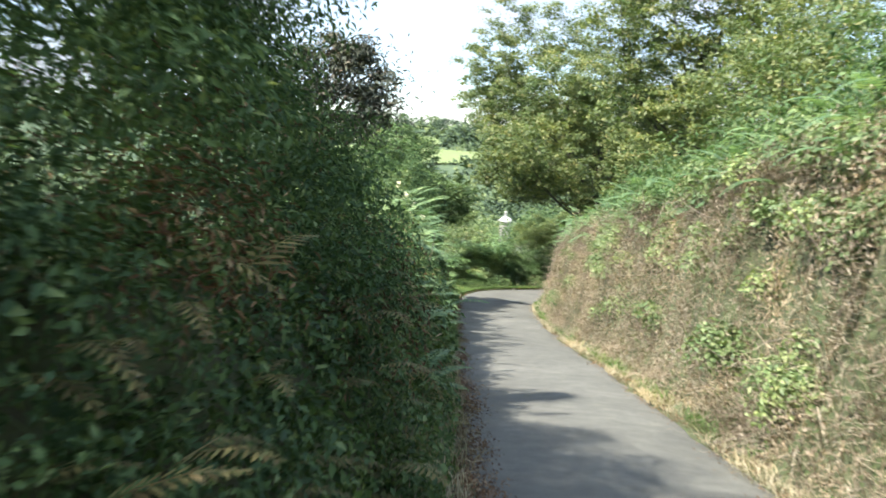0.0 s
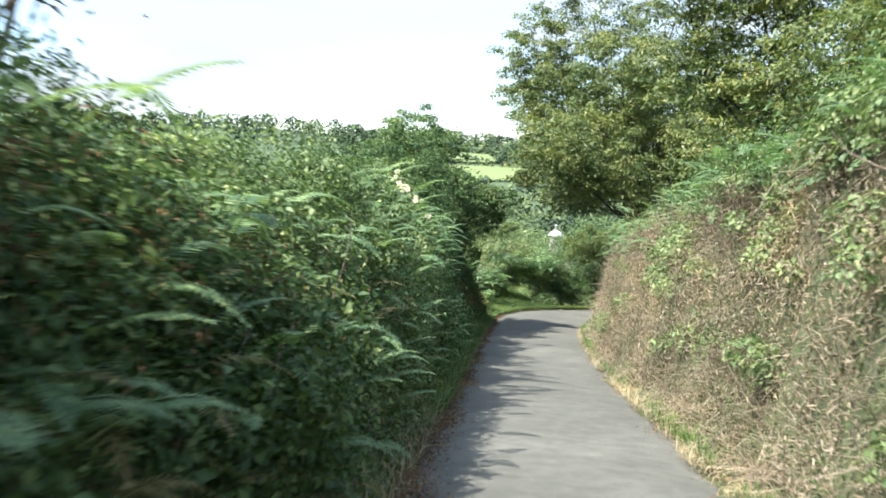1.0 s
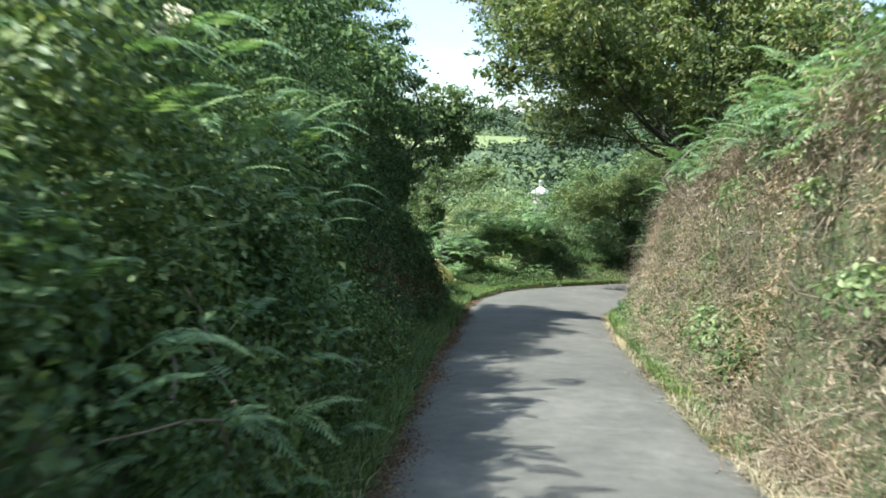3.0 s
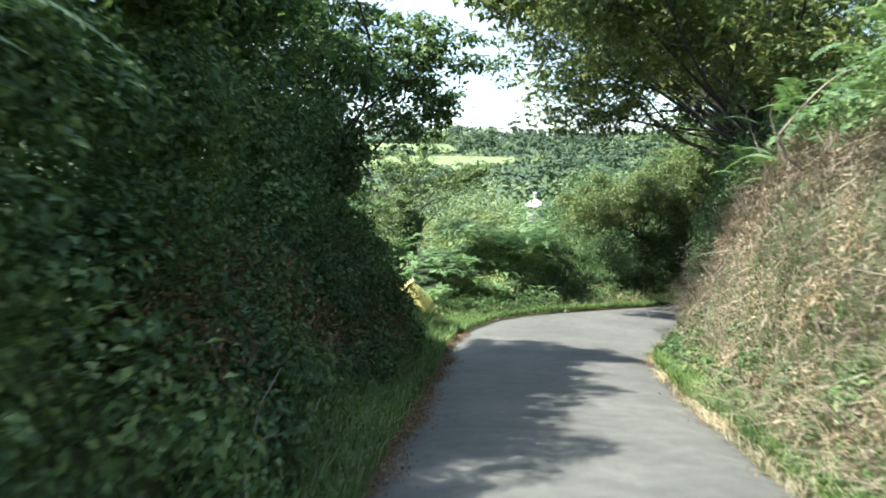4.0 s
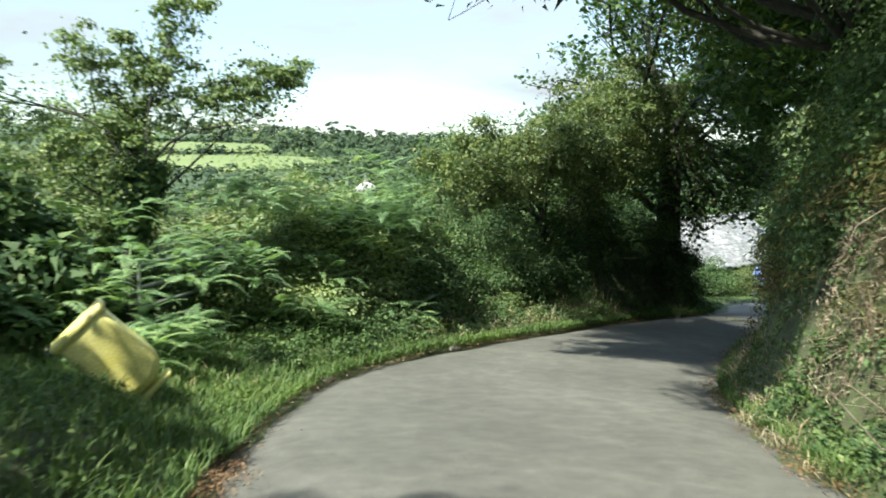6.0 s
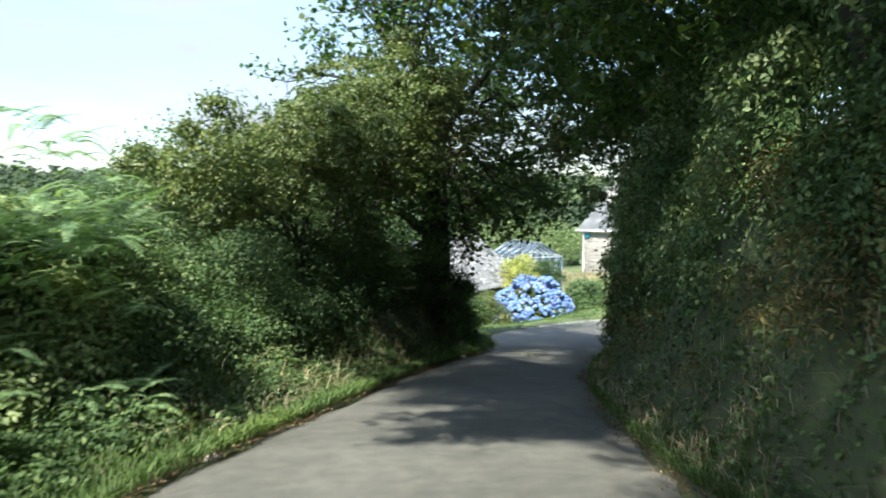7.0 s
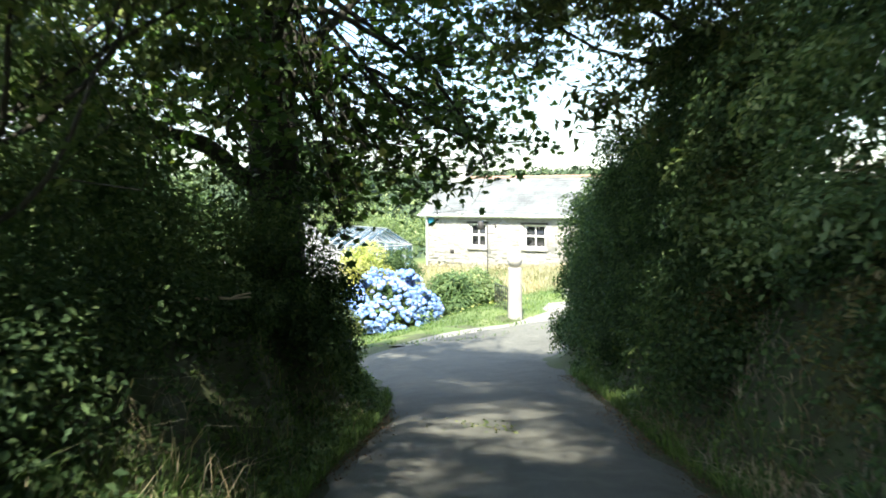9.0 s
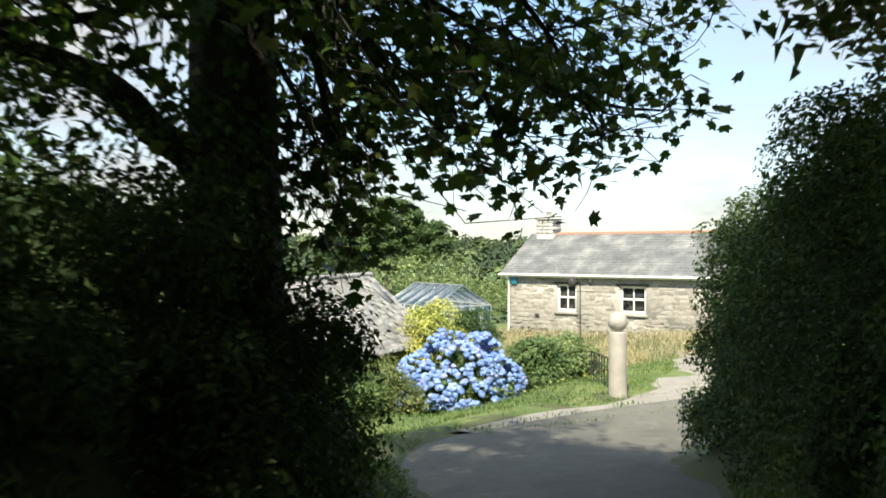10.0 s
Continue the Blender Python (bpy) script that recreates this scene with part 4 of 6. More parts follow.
tree("hazel_tree", (-1.3, 27.2), [(0.4, 0.2, 2.1, 0.8), (0.0, 1.4, 2.4, 0.9), (0.2, -1.4, 2.4, 0.9), (-0.8, 0.0, 2.9, 0.9), (0.4, 0.8, 2.9, 0.7), (0.2, -0.8, 3.3, 0.7), (-0.4, 1.8, 3.3, 0.9), (-0.6, -2.2, 3.1, 0.9), (-1.4, 0.8, 3.6, 1.0), (-0.5, 0.2, 3.9, 0.7)],
     30000, 0.085, M_HEDGE, "hazel with thin upright stems rising from a hedge", 77, 0.08, 0.3, ivy=500)
tree("field_thorn", (-0.35, 41.2), [(0.2, 1.0, 3.0, 0.6), (0.75, 1.0, 4.0, 0.46), (-0.25, 0.95, 3.6, 0.52), (0.45, 1.0, 3.3, 0.52), (1.75, 1.05, 3.32, 0.36), (1.15, 1.05, 3.1, 0.36), (2.0, 1.0, 3.35, 0.36), (-1.6, 0.7, 3.2, 0.52), (-2.3, 0.5, 3.15, 0.5), (-0.4, 0.95, 2.6, 0.6), (-0.2, 0.4, 1.7, 0.7), (-0.8, 0.3, 1.3, 0.7), (0.1, 0.3, 2.4, 0.52), (-0.9, 0.6, 2.3, 0.6)],
     32000, 0.06, M_YOUNG, "sparse hawthorn with an ivy-clad stem in a field gap", 76, 0.11, 0.55, ivy=5200, lean=(0.35, 0.5), per=6)
tree("stunted_pine", (-1.06, 7.4, -1.2), [(0.2, 0.1, 3.05, 0.17), (0.46, 0.2, 2.8, 0.14), (-0.2, -0.1, 3.2, 0.17), (0.26, 0.1, 2.62, 0.13), (0.52, 0.25, 3.1, 0.14), (0.05, 0.1, 3.3, 0.16), (-0.35, 0.0, 2.9, 0.15), (0.3, 0.2, 3.3, 0.13), (0.4, 0.1, 2.95, 0.12), (-0.05, 0.0, 2.9, 0.14)],
     9000, 0.055, M_NEEDLE, "small gnarled tree with dark needled tufts", 73, 0.03, 0.84, width=0.34, per=4, bark=M_TWIG)
tree("thorn_bush", (7.3, 49.0), [(-1.6, -0.9, 2.1, 0.8), (-0.9, -1.4, 2.5, 0.85), (-0.1, -1.6, 2.9, 0.9), (0.8, -1.6, 2.7, 0.9), (1.2, -0.8, 3.5, 1.1), (0.4, -0.3, 3.5, 0.9), (-0.8, 0.0, 2.5, 0.9), (1.9, 0.0, 4.0, 1.1), (2.9, 0.2, 3.4, 1.1), (-2.0, 0.2, 1.8, 0.8), (1.6, 0.8, 2.4, 1.0), (-2.7, -0.6, 2.6, 0.35), (0.3, -1.0, 3.2, 0.8), (-2.2, -1.5, 3.0, 0.16), (-1.8, -1.5, 3.4, 0.14),
     (-1.7, -2.4, 2.75, 0.55), (-2.5, -2.4, 2.5, 0.45), (-0.1, -2.5, 2.95, 0.6), (-0.6, -2.0, 3.1, 0.6)],
     72000, 0.07, M_THORN, "hawthorn with thinning olive leaves over a thicket", 74, 0.12, 0.3)
sycamore = tree("sycamore_tree", (11.95, 52.45), [(-1.8, -1.0, 4.2, 1.9), (0.9, -1.1, 2.1, 0.8), (1.7, -0.9, 2.0, 0.72), (2.5, -1.1, 2.2, 0.7), (3.3, -1.1, 2.48, 0.7), (2.2, 0.3, 2.5, 0.9), (3.4, 0.1, 2.8, 0.9), (1.2, 0.8, 3.3, 0.85), (4.1, -0.5, 3.4, 0.6), (1.6, -1.4, 3.3, 0.9), (2.8, -0.6, 3.6, 0.9), (0.6, -0.6, 1.8, 0.6), (0.35, -0.75, 1.95, 0.42), (0.4, -0.7, 1.55, 0.36), (0.5, -0.65, 1.3, 0.3), (0.8, -0.5, 2.4, 0.5), (3.9, -1.2, 3.5, 0.7),
     # four lobes with y below -3 stand over the lane, added to shade it
     (0.2, 1.2, 6.2, 2.3), (-1.2, 1.4, 7.4, 2.2), (1.8, 0.4, 6.4, 2.1), (-2.8, 0.6, 5.4, 1.9), (0.4, -1.6, 4.8, 1.8), (2.4, 0.0, 4.8, 1.6), (-1.6, -1.6, 2.4, 1.1), (0.0, 0.2, 8.8, 2.0), (-3.2, -0.8, 2.8, 1.4), (-4.4, -1.6, 2.6, 1.2), (-2.4, -1.6, 4.4, 1.5), (-1.0, -0.8, 3.2, 1.0), (-3.5, -4.0, 6.6, 1.7), (-2.0, -3.5, 7.6, 1.7), (-1.0, -4.5, 6.2, 1.5), (0.5, -3.5, 6.6, 1.5), (-2.6, -0.2, 2.2, 0.9), (-1.4, 0.4, 2.6, 0.9), (0.75, -0.4, 3.2, 0.7)],
     20500, 0.105, M_SYCAMORE, "big sycamore with a stout trunk and low drooping branches", 75, 0.29, 0.6, lobed=True, per=17, wander=0.008, ivy=2600)
# its stout low limb reaching back over the hedge
g = Geo()
rng = np.random.default_rng(306)
low = np.concatenate([bent(rng, (-0.05, 0.0, 1.9), (-1.26, -0.04, 2.46), 0.04, 6), bent(rng, (-1.26, -0.04, 2.46), (-3.3, -0.6, 2.84), 0.05, 7)[1:]])
tube(g, low, np.linspace(0.13, 0.035, len(low)), 8)
tube(g, bent(rng, low[6], low[6] + [-0.9, -0.4, 0.75], 0.08, 5), np.linspace(0.05, 0.012, 5), 6)
tube(g, bent(rng, low[8], low[8] + [-0.8, -0.2, -0.4], 0.08, 5), np.linspace(0.04, 0.01, 5), 6)
part("limb", g, sycamore, "", M_BARK)


# bushes out in the fields behind the bend
def bush(name, place, r, h, n, size, mat, label, seed, category="bush"):
    rng = np.random.default_rng(seed)
    z = land(*place)[0]
    e = empty(name, (*place, z - 0.05), label, category)
    k = 14
    a, u = rng.uniform(0, 2 * np.pi, k), rng.random(k)
    c = np.column_stack([np.cos(a) * r * 0.62 * np.sqrt(u), np.sin(a) * r * 0.62 * np.sqrt(u), h * rng.uniform(0.25, 0.72, k) * (1.15 - 0.5 * u)])
    g = Geo()
    for q in c[:8]:
        tube(g, bent(rng, (0, 0, 0), q, 0.1, 4), [0.035, 0.03, 0.02, 0.01], 5)
    part("stems", g, e, "", M_BARK)
    g = Geo()
    lobe_leaves(g, rng, c, np.full(k, min(r, h) * 0.42), n, size)
    part("foliage", g, e, "", mat)
    return e


for s, (x, y, r, h, m, lab) in enumerate([
        (1.5, 52, 2.6, 2.0, M_OLIVE, "sunlit olive bush in rough ground"), (-2.0, 47, 2.2, 1.9, M_OLIVE, "sunlit olive bush at a field's corner"),
        (6.0, 56.5, 3.0, 4.4, M_HEDGE, "dense green bush beyond the bend"), (9.0, 61, 3.4, 5.0, M_OLIVE, "broad olive-green bush in a hollow"),
        (-5, 58, 3.6, 2.8, M_OLIVE, "rounded bush in rough ground"), (2, 66, 4, 4.6, M_YOUNG, "broad sunlit bush down the slope"),
        # the last two bushes are added, to darken gaps behind the thicket
        (13.5, 58.5, 2.4, 2.8, M_DARKLEAF, "dark bush behind a sycamore"), (-1.1, 40.0, 1.0, 2.3, M_HEDGE, "ivy and bramble heaped round a hawthorn's foot"), (-1.9, 38.4, 1.2, 2.4, M_DARKLEAF, "dark bramble heap beside a field gap"), (11.2, 56.4, 2.3, 3.7, M_DARKLEAF, "dark bush added to close a gap behind a sycamore"), (8.3, 52.2, 2.3, 4.2, M_DARKLEAF, "dark bush added to close a gap behind a thicket")]):
    bush("bush", (x, y), r, h, 5500, 0.15, m, lab, 80 + s)
# added dark leaf mass, filling a gap that lies in deep shade
bush("shade_bush", (10.5, 53.6), 1.6, 2.5, 18000, 0.09, M_DARKLEAF, "dense dark bush added to fill a sycamore's shade", 98)

# a snapped pale branch caught in the hedge, its end split in two
g = Geo()
rng = np.random.default_rng(305)
tube(g, bent(rng, (-0.5, 0.1, -0.02), (0.6, 0, 0.0), 0.02, 8), [0.005, 0.008, 0.010, 0.011, 0.012, 0.012, 0.012, 0.012], 6)
tube(g, bent(rng, (0.58, 0, 0.0), (0.76, -0.01, 0.028), 0.03, 4), [0.008, 0.009, 0.009, 0.006], 6)
tube(g, bent(rng, (0.58, 0, 0.0), (0.77, 0.01, -0.006), 0.03, 4), [0.008, 0.008, 0.008, 0.006], 6)
tube(g, bent(rng, (0.15, 0.02, 0.0), (-0.05, 0.06, 0.07), 0.05, 4), [0.005, 0.004, 0.003, 0.002], 5)
stick = new("snapped_branch", g.mesh("snapped_branch", M_PALESTICK))
stick.location = (8.93, 49.45, -5.76)
tagged(stick, "pale snapped branch split at its end in a hedge", "branch")

# fields on the far slope, each a sheet draped over the hill between its hedges
FIELDS = [("green pasture below a skyline ridge", M_PASTURE, [(-112, 578), (-60, 586), (-3, 622), (2, 668), (-50, 664), (-108, 640)]),
          ("sunlit hay-coloured field across the valley", M_HAY, [(-98, 553), (-3, 592), (2, 520), (-40, 508), (-92, 522)]),
          ("sunlit mown field across the valley", M_HAY, [(-66, 494), (33, 497), (33, 474), (10, 432), (-20, 427), (-40, 426), (-62, 462)])]


def inside(poly, x, y):
    q = np.array(poly, float)
    r = np.roll(q, -1, 0)
    x, y = np.asarray(x)[:, None], np.asarray(y)[:, None]
    cut = ((q[:, 1] > y) != (r[:, 1] > y)) & (x < (r[:, 0] - q[:, 0]) * (y - q[:, 1]) / (r[:, 1] - q[:, 1] + 1e-9) + q[:, 0])
    return cut.sum(1) % 2 == 1


for lab, mat_of, poly in FIELDS:
    q = np.array(poly, float)
    fx, fy = np.meshgrid(np.arange(q[:, 0].min(), q[:, 0].max() + 3, 3.0), np.arange(q[:, 1].min(), q[:, 1].max() + 3, 3.0), indexing="ij")
    na, nb = fx.shape
    i, j = [k.ravel() for k in np.meshgrid(np.arange(na - 1), np.arange(nb - 1), indexing="ij")]
    ok = inside(poly, fx[:-1, :-1].ravel() + 1.5, fy[:-1, :-1].ravel() + 1.5)
    quad = np.stack([i * nb + j, (i + 1) * nb + j, (i + 1) * nb + j + 1, i * nb + j + 1], -1)[ok]
    stuff("field", Geo().add(np.column_stack([fx.ravel(), fy.ravel(), land(fx.ravel(), fy.ravel()) + 0.7]), None, quad), mat_of, lab, "field", "structure", True)

# woods and hedgerows on the far slopes
rng = np.random.default_rng(91)
g = Geo()
c, r = [], []
for _ in range(8200):
    a, d = rng.uniform(-40, 64), 80 + 615 * rng.random() ** 0.8
    if d > 420 and a < -12 and rng.random() < 0.6:
        continue
    k = 2.0 + 4.2 * rng.random() ** 2 if d > 140 else rng.uniform(1.6, 3.4)
    if 300 < d < 480 and a < 5:
        k *= 0.5
    c.append((5 + d * math.sin(radians(a)), 45 + d * math.cos(radians(a)), k * rng.uniform(0.4, 0.95)))
    r.append(k)
c, r = np.array(c), np.array(r)
keep = np.ones(len(c), bool)
for _, _, poly in FIELDS:
    keep &= ~inside(poly, c[:, 0], c[:, 1])
c, r = c[keep], r[keep]
for _, _, poly in FIELDS:
    for p, q in zip(poly, poly[1:] + poly[:1]):
        k = int(math.dist(p, q) / 1.6)
        u = (np.arange(k) + rng.random(k)) / k
        e = np.array(p) + (np.array(q) - p) * u[:, None] + rng.normal(size=(k, 2)) * 0.5
        h = rng.uniform(0.9, 1.7, k) * np.where(rng.random(k) < 0.08, 2.2, 1.0)
        c, r = np.concatenate([c, np.column_stack([e, h * 0.5])]), np.concatenate([r, h])
c[:, 2] += land(c[:, 0], c[:, 1])
near = np.hypot(c[:, 0] - 5, c[:, 1] - 45) < 260
pale = (np.sin(c[:, 0] * 0.05 + 1.3) + np.sin(c[:, 1] * 0.043) + rng.normal(size=len(c)) * 0.9 > 0.9) & (np.hypot(c[:, 0] - 5, c[:, 1] - 45) > 170)
for name, mat_of, kind, lab in (("far_woodland", M_FAR, ~pale, "dark woods and hedgerows across the far side of the valley"), ("far_scrub", M_FARLIGHT, pale, "paler trees and scrub across the far side of the valley")):
    g = Geo()
    share = kind.mean()
    lobe_leaves(g, rng, c[near & kind], r[near & kind], int(60000 * share), 1.25, 0.85, flat=1.0, shell=0.15, ragged=0.1)
    lobe_leaves(g, rng, c[~near & kind], r[~near & kind], int(110000 * share), 2.3, 0.95, flat=1.1, shell=0.15, ragged=0.08)
    stuff(name, g, mat_of, lab, "woodland")

g = Geo()
a, d = rng.uniform(-28, 34, 260), rng.uniform(20, 85, 260)
x, y = 5 + d * np.sin(np.radians(a)), 45 + d * np.cos(np.radians(a))
ok = ((x - 5.3) ** 2 + (y - 67.7) ** 2 > 20) & ~((x > 14) & (y < 84)) & (land(x, y) < -7.5)
r = rng.uniform(1.0, 2.2, 260)[ok]
c = np.column_stack([x[ok], y[ok], land(x[ok], y[ok]) + r * 0.5])
lobe_leaves(g, rng, c, r, 18000, 0.36, 0.7)
stuff("valley_scrub", g, M_OLIVE, "scrub and thorn filling the hollow below the bend", "scrub")

# umbrella pines along the ridge
def ridge_pine(az, d, h, seed):
    rng = np.random.default_rng(seed)
    x, y = 5 + d * math.sin(radians(az)), 45 + d * math.cos(radians(az))
    e = empty("ridge_pine", (x, y, land(x, y)[0] - 0.3), "flat-topped dark pine on a skyline ridge", "pine")
    g = Geo()
    tube(g, bent(rng, (0, 0, 0), (rng.uniform(-1, 1), 0, h * 0.85), 0.04, 5), [0.5, 0.45, 0.4, 0.35, 0.3], 6)
    part("trunk", g, e, "", M_BARK)
    g = Geo()
    c = np.column_stack([rng.uniform(-4.5, 4.5, 10), rng.uniform(-3, 3, 10), h * rng.uniform(0.3, 1.0, 10)])
    c[:, 0] *= c[:, 2] / h
    lobe_leaves(g, rng, c, rng.uniform(1.6, 2.7, 10), 1500, 0.9, 0.8, flat=0.7)
    part("crown", g, e, "", M_FAR)


for k, (az, d, h) in enumerate([(1.8, 690, 11), (3.4, 690, 15), (4.6, 690, 13), (5.3, 685, 12.5), (6.7, 690, 12.5), (9.8, 690, 9), (-6.0, 690, 8), (12.5, 690, 9)]):
    ridge_pine(az, d, h, 100 + k)


# ---------------------------------------------------------------- the cottage and its garden
M_STONE = surface_material("granite_rubble", [(0.3, (0.25, 0.24, 0.212)), (0.55, (0.325, 0.315, 0.285)), (0.75, (0.40, 0.39, 0.36))], scale=2.5, rough=0.9, fine=22, piece=0.2)
M_MORTAR = surface_material("lime_mortar", [(0.3, (0.31, 0.30, 0.268)), (0.7, (0.39, 0.38, 0.345))], scale=3, rough=0.95, fine=30)
M_SLATE = surface_material("old_slate", [(0.3, (0.09, 0.10, 0.105)), (0.5, (0.14, 0.155, 0.16)), (0.7, (0.26, 0.275, 0.27))], scale=1.1, rough=0.7, fine=18)
M_LICHEN = surface_material("lichened_slate", [(0.3, (0.17, 0.175, 0.17)), (0.5, (0.28, 0.285, 0.275)), (0.7, (0.46, 0.465, 0.44))], scale=3.0, rough=0.9, fine=12, bump=0.8)
M_RIDGE = surface_material("clay_ridge_tile", [(0.3, (0.27, 0.15, 0.105)), (0.7, (0.36, 0.235, 0.18))], scale=3, rough=0.85)
M_WHITE = surface_material("white_paint", [(0.3, (0.74, 0.74, 0.72)), (0.7, (0.82, 0.82, 0.80))], scale=4, rough=0.45, bump=0.05)
M_GRANITE = surface_material("dressed_granite", [(0.3, (0.29, 0.275, 0.245)), (0.6, (0.38, 0.365, 0.325)), (0.8, (0.46, 0.44, 0.385))], scale=2.2, rough=0.85, fine=60)
M_BRICK = surface_material("chimney_stone", [(0.3, (0.36, 0.35, 0.33)), (0.7, (0.56, 0.55, 0.52))], scale=4, rough=0.9, fine=25, piece=0.15)
M_BLUE = surface_material("blue_plastic", [(0.3, (0.02, 0.20, 0.30)), (0.7, (0.03, 0.26, 0.37))], scale=5, rough=0.4, bump=0.05)
M_IRON = surface_material("black_iron", [(0.3, (0.02, 0.02, 0.02)), (0.7, (0.05, 0.045, 0.04))], scale=9, rough=0.6)
M_ALU = surface_material("aluminium_glazing_bar", [(0.3, (0.50, 0.52, 0.53)), (0.7, (0.62, 0.64, 0.65))], scale=6, rough=0.4, metal=0.6, bump=0.05)
M_YELLOW = surface_material("faded_yellow_plastic", [(0.3, (0.70, 0.63, 0.15)), (0.6, (0.78, 0.73, 0.26)), (0.8, (0.80, 0.77, 0.38))], scale=3, rough=0.5, fine=50, bump=0.05)
M_WOOD = surface_material("weathered_wood", [(0.3, (0.20, 0.18, 0.15)), (0.7, (0.34, 0.31, 0.27))], scale=4, rough=0.9, squash=(1, 1, 6))
M_GRAVEL = surface_material("pale_gravel", [(0.3, (0.20, 0.195, 0.17)), (0.6, (0.28, 0.27, 0.24)), (0.8, (0.37, 0.36, 0.32))], scale=2.2, rough=0.95, fine=70, bump=0.8)
M_TURF = surface_material("mown_turf", [(0.3, (0.065, 0.105, 0.028)), (0.5, (0.095, 0.145, 0.038)), (0.7, (0.155, 0.185, 0.065))], scale=0.6, rough=0.95, fine=40, bump=0.8, dist=0.03)
M_GOLD = leaf_material("golden_leaves", [(0.0, (0.22, 0.25, 0.06)), (0.5, (0.40, 0.42, 0.11)), (1.0, (0.58, 0.56, 0.20))], patch=(0.8, 0.9, 0.8), glow=0.25)
M_CREAM = leaf_material("cream_blossom", [(0.0, (0.62, 0.58, 0.38)), (1.0, (0.80, 0.76, 0.56))], glow=0.2, patch=(0.9, 0.9, 0.9))


def glass_material():
    m, n, l, b, out = material("clear_glass")
    b.inputs["Base Color"].default_value = (0.16, 0.25, 0.32, 1)
    b.inputs["Roughness"].default_value = 0.05
    b.inputs["Transmission Weight"].default_value = 0.85
    b.inputs["IOR"].default_value = 1.45
    return m


def petal_material():
    m, n, l, b, out = material("hydrangea_petals")
    oi = n.new("ShaderNodeObjectInfo")
    geo = n.new("ShaderNodeNewGeometry")
    r = ramp(n, [(0.0, (0.14, 0.25, 0.56)), (0.5, (0.20, 0.33, 0.64)), (0.85, (0.28, 0.41, 0.69)), (1.0, (0.34, 0.34, 0.60))])
    l.new(oi.outputs["Random"], r.inputs[0])
    v = ramp(n, [(0.0, (0.84, 0.87, 0.92)), (1.0, (1.14, 1.12, 1.06))])
    l.new(geo.outputs["Random Per Island"], v.inputs[0])
    c = mix(n, l, 1.0, r.outputs[0], v.outputs[0], "MULTIPLY")
    l.new(c.outputs[0], b.inputs["Base Color"])
    b.inputs["Roughness"].default_value = 0.65
    return m


def dark_glass_material():
    m, n, l, b, out = material("window_glass")
    dust = noise_node(n, l, 2.0, 3.0)
    c = ramp(n, [(0.3, (0.012, 0.014, 0.016)), (0.7, (0.03, 0.034, 0.036))])
    l.new(dust.outputs["Fac"], c.inputs[0])
    l.new(c.outputs[0], b.inputs["Base Color"])
    b.inputs["Roughness"].default_value = 0.06
    return m


M_GLASS = glass_material()
M_PETAL = petal_material()
M_PANE = dark_glass_material()


def box(geo, lo, hi, bevel=0.0):
    """A block, its edges cut off where bevel is given."""
    lo, hi = np.array(lo, float), np.array(hi, float)
    if not bevel:
        v = [(x, y, z) for z in (lo[2], hi[2]) for x, y in ((lo[0], lo[1]), (hi[0], lo[1]), (hi[0], hi[1]), (lo[0], hi[1]))]
        return geo.add(v, None, [(0, 3, 2, 1), (4, 5, 6, 7), (0, 1, 5, 4), (1, 2, 6, 5), (2, 3, 7, 6), (3, 0, 4, 7)])
    bm = bmesh.new()
    bmesh.ops.create_cube(bm, size=1.0)
    for q in bm.verts:
        q.co = Vector([(a + b) / 2 + c * (b - a) for a, b, c in zip(lo, hi, q.co)])
    bmesh.ops.bevel(bm, geom=bm.edges[:], offset=bevel, segments=1, affect="EDGES")
    bm.verts.index_update()
    v = [tuple(q.co) for q in bm.verts]
    f = [[q.index for q in fc.verts] for fc in bm.faces]
    bm.free()
    return geo.add(v, [t for t in f if len(t) == 3], [t for t in f if len(t) == 4])


def lathe(geo, rings, sides=20):
    """A turned form: rings of (radius, height)."""
    ang = np.arange(sides) * 2 * np.pi / sides
    v = np.array([(r * math.cos(a), r * math.sin(a), z) for r, z in rings for a in ang])
    i, j = np.meshgrid(np.arange(len(rings) - 1), np.arange(sides), indexing="ij")
    k = (j + 1) % sides
    geo.add(v, None, np.stack([i * sides + j, i * sides + k, (i + 1) * sides + k, (i + 1) * sides + j], -1).reshape(-1, 4))
    return geo


house = empty("cottage", (36.2, 75.6, -9.2), "low granite cottage with a lichened slate roof and white windows", "house", turn=-75.0)
WINDOWS = [(2.49, 3.46, 0.98, 2.24), (5.48, 6.66, 1.0, 2.22)]
g = Geo()
xs = [0.0, 2.49, 3.46, 5.48, 6.66, 12.0]
for k in range(5):
    if k % 2 == 0:
        box(g, (xs[k], 0, -0.4), (xs[k + 1], 0.5, 2.62))
    else:
        w = WINDOWS[k // 2]
        box(g, (xs[k], 0, -0.4), (xs[k + 1], 0.5, w[2]))
        box(g, (xs[k], 0, w[3]), (xs[k + 1], 0.5, 2.62))
box(g, (0, 4.9, -0.4), (12, 5.4, 2.62))
box(g, (0, 0.5, -0.4), (0.5, 4.9, 2.62))
box(g, (11.5, 0.5, -0.4), (12, 4.9, 2.62))
for x0 in (0.0, 11.5):
    g.add([(x0, 0, 2.62), (x0 + 0.5, 0, 2.62), (x0 + 0.5, 5.4, 2.62), (x0, 5.4, 2.62), (x0, 2.7, 4.42), (x0 + 0.5, 2.7, 4.42)], [(0, 3, 4), (1, 5, 2)], [(0, 4, 5, 1), (3, 2, 5, 4)])
front = part("wall", g, house, "", M_MORTAR)
g = Geo()
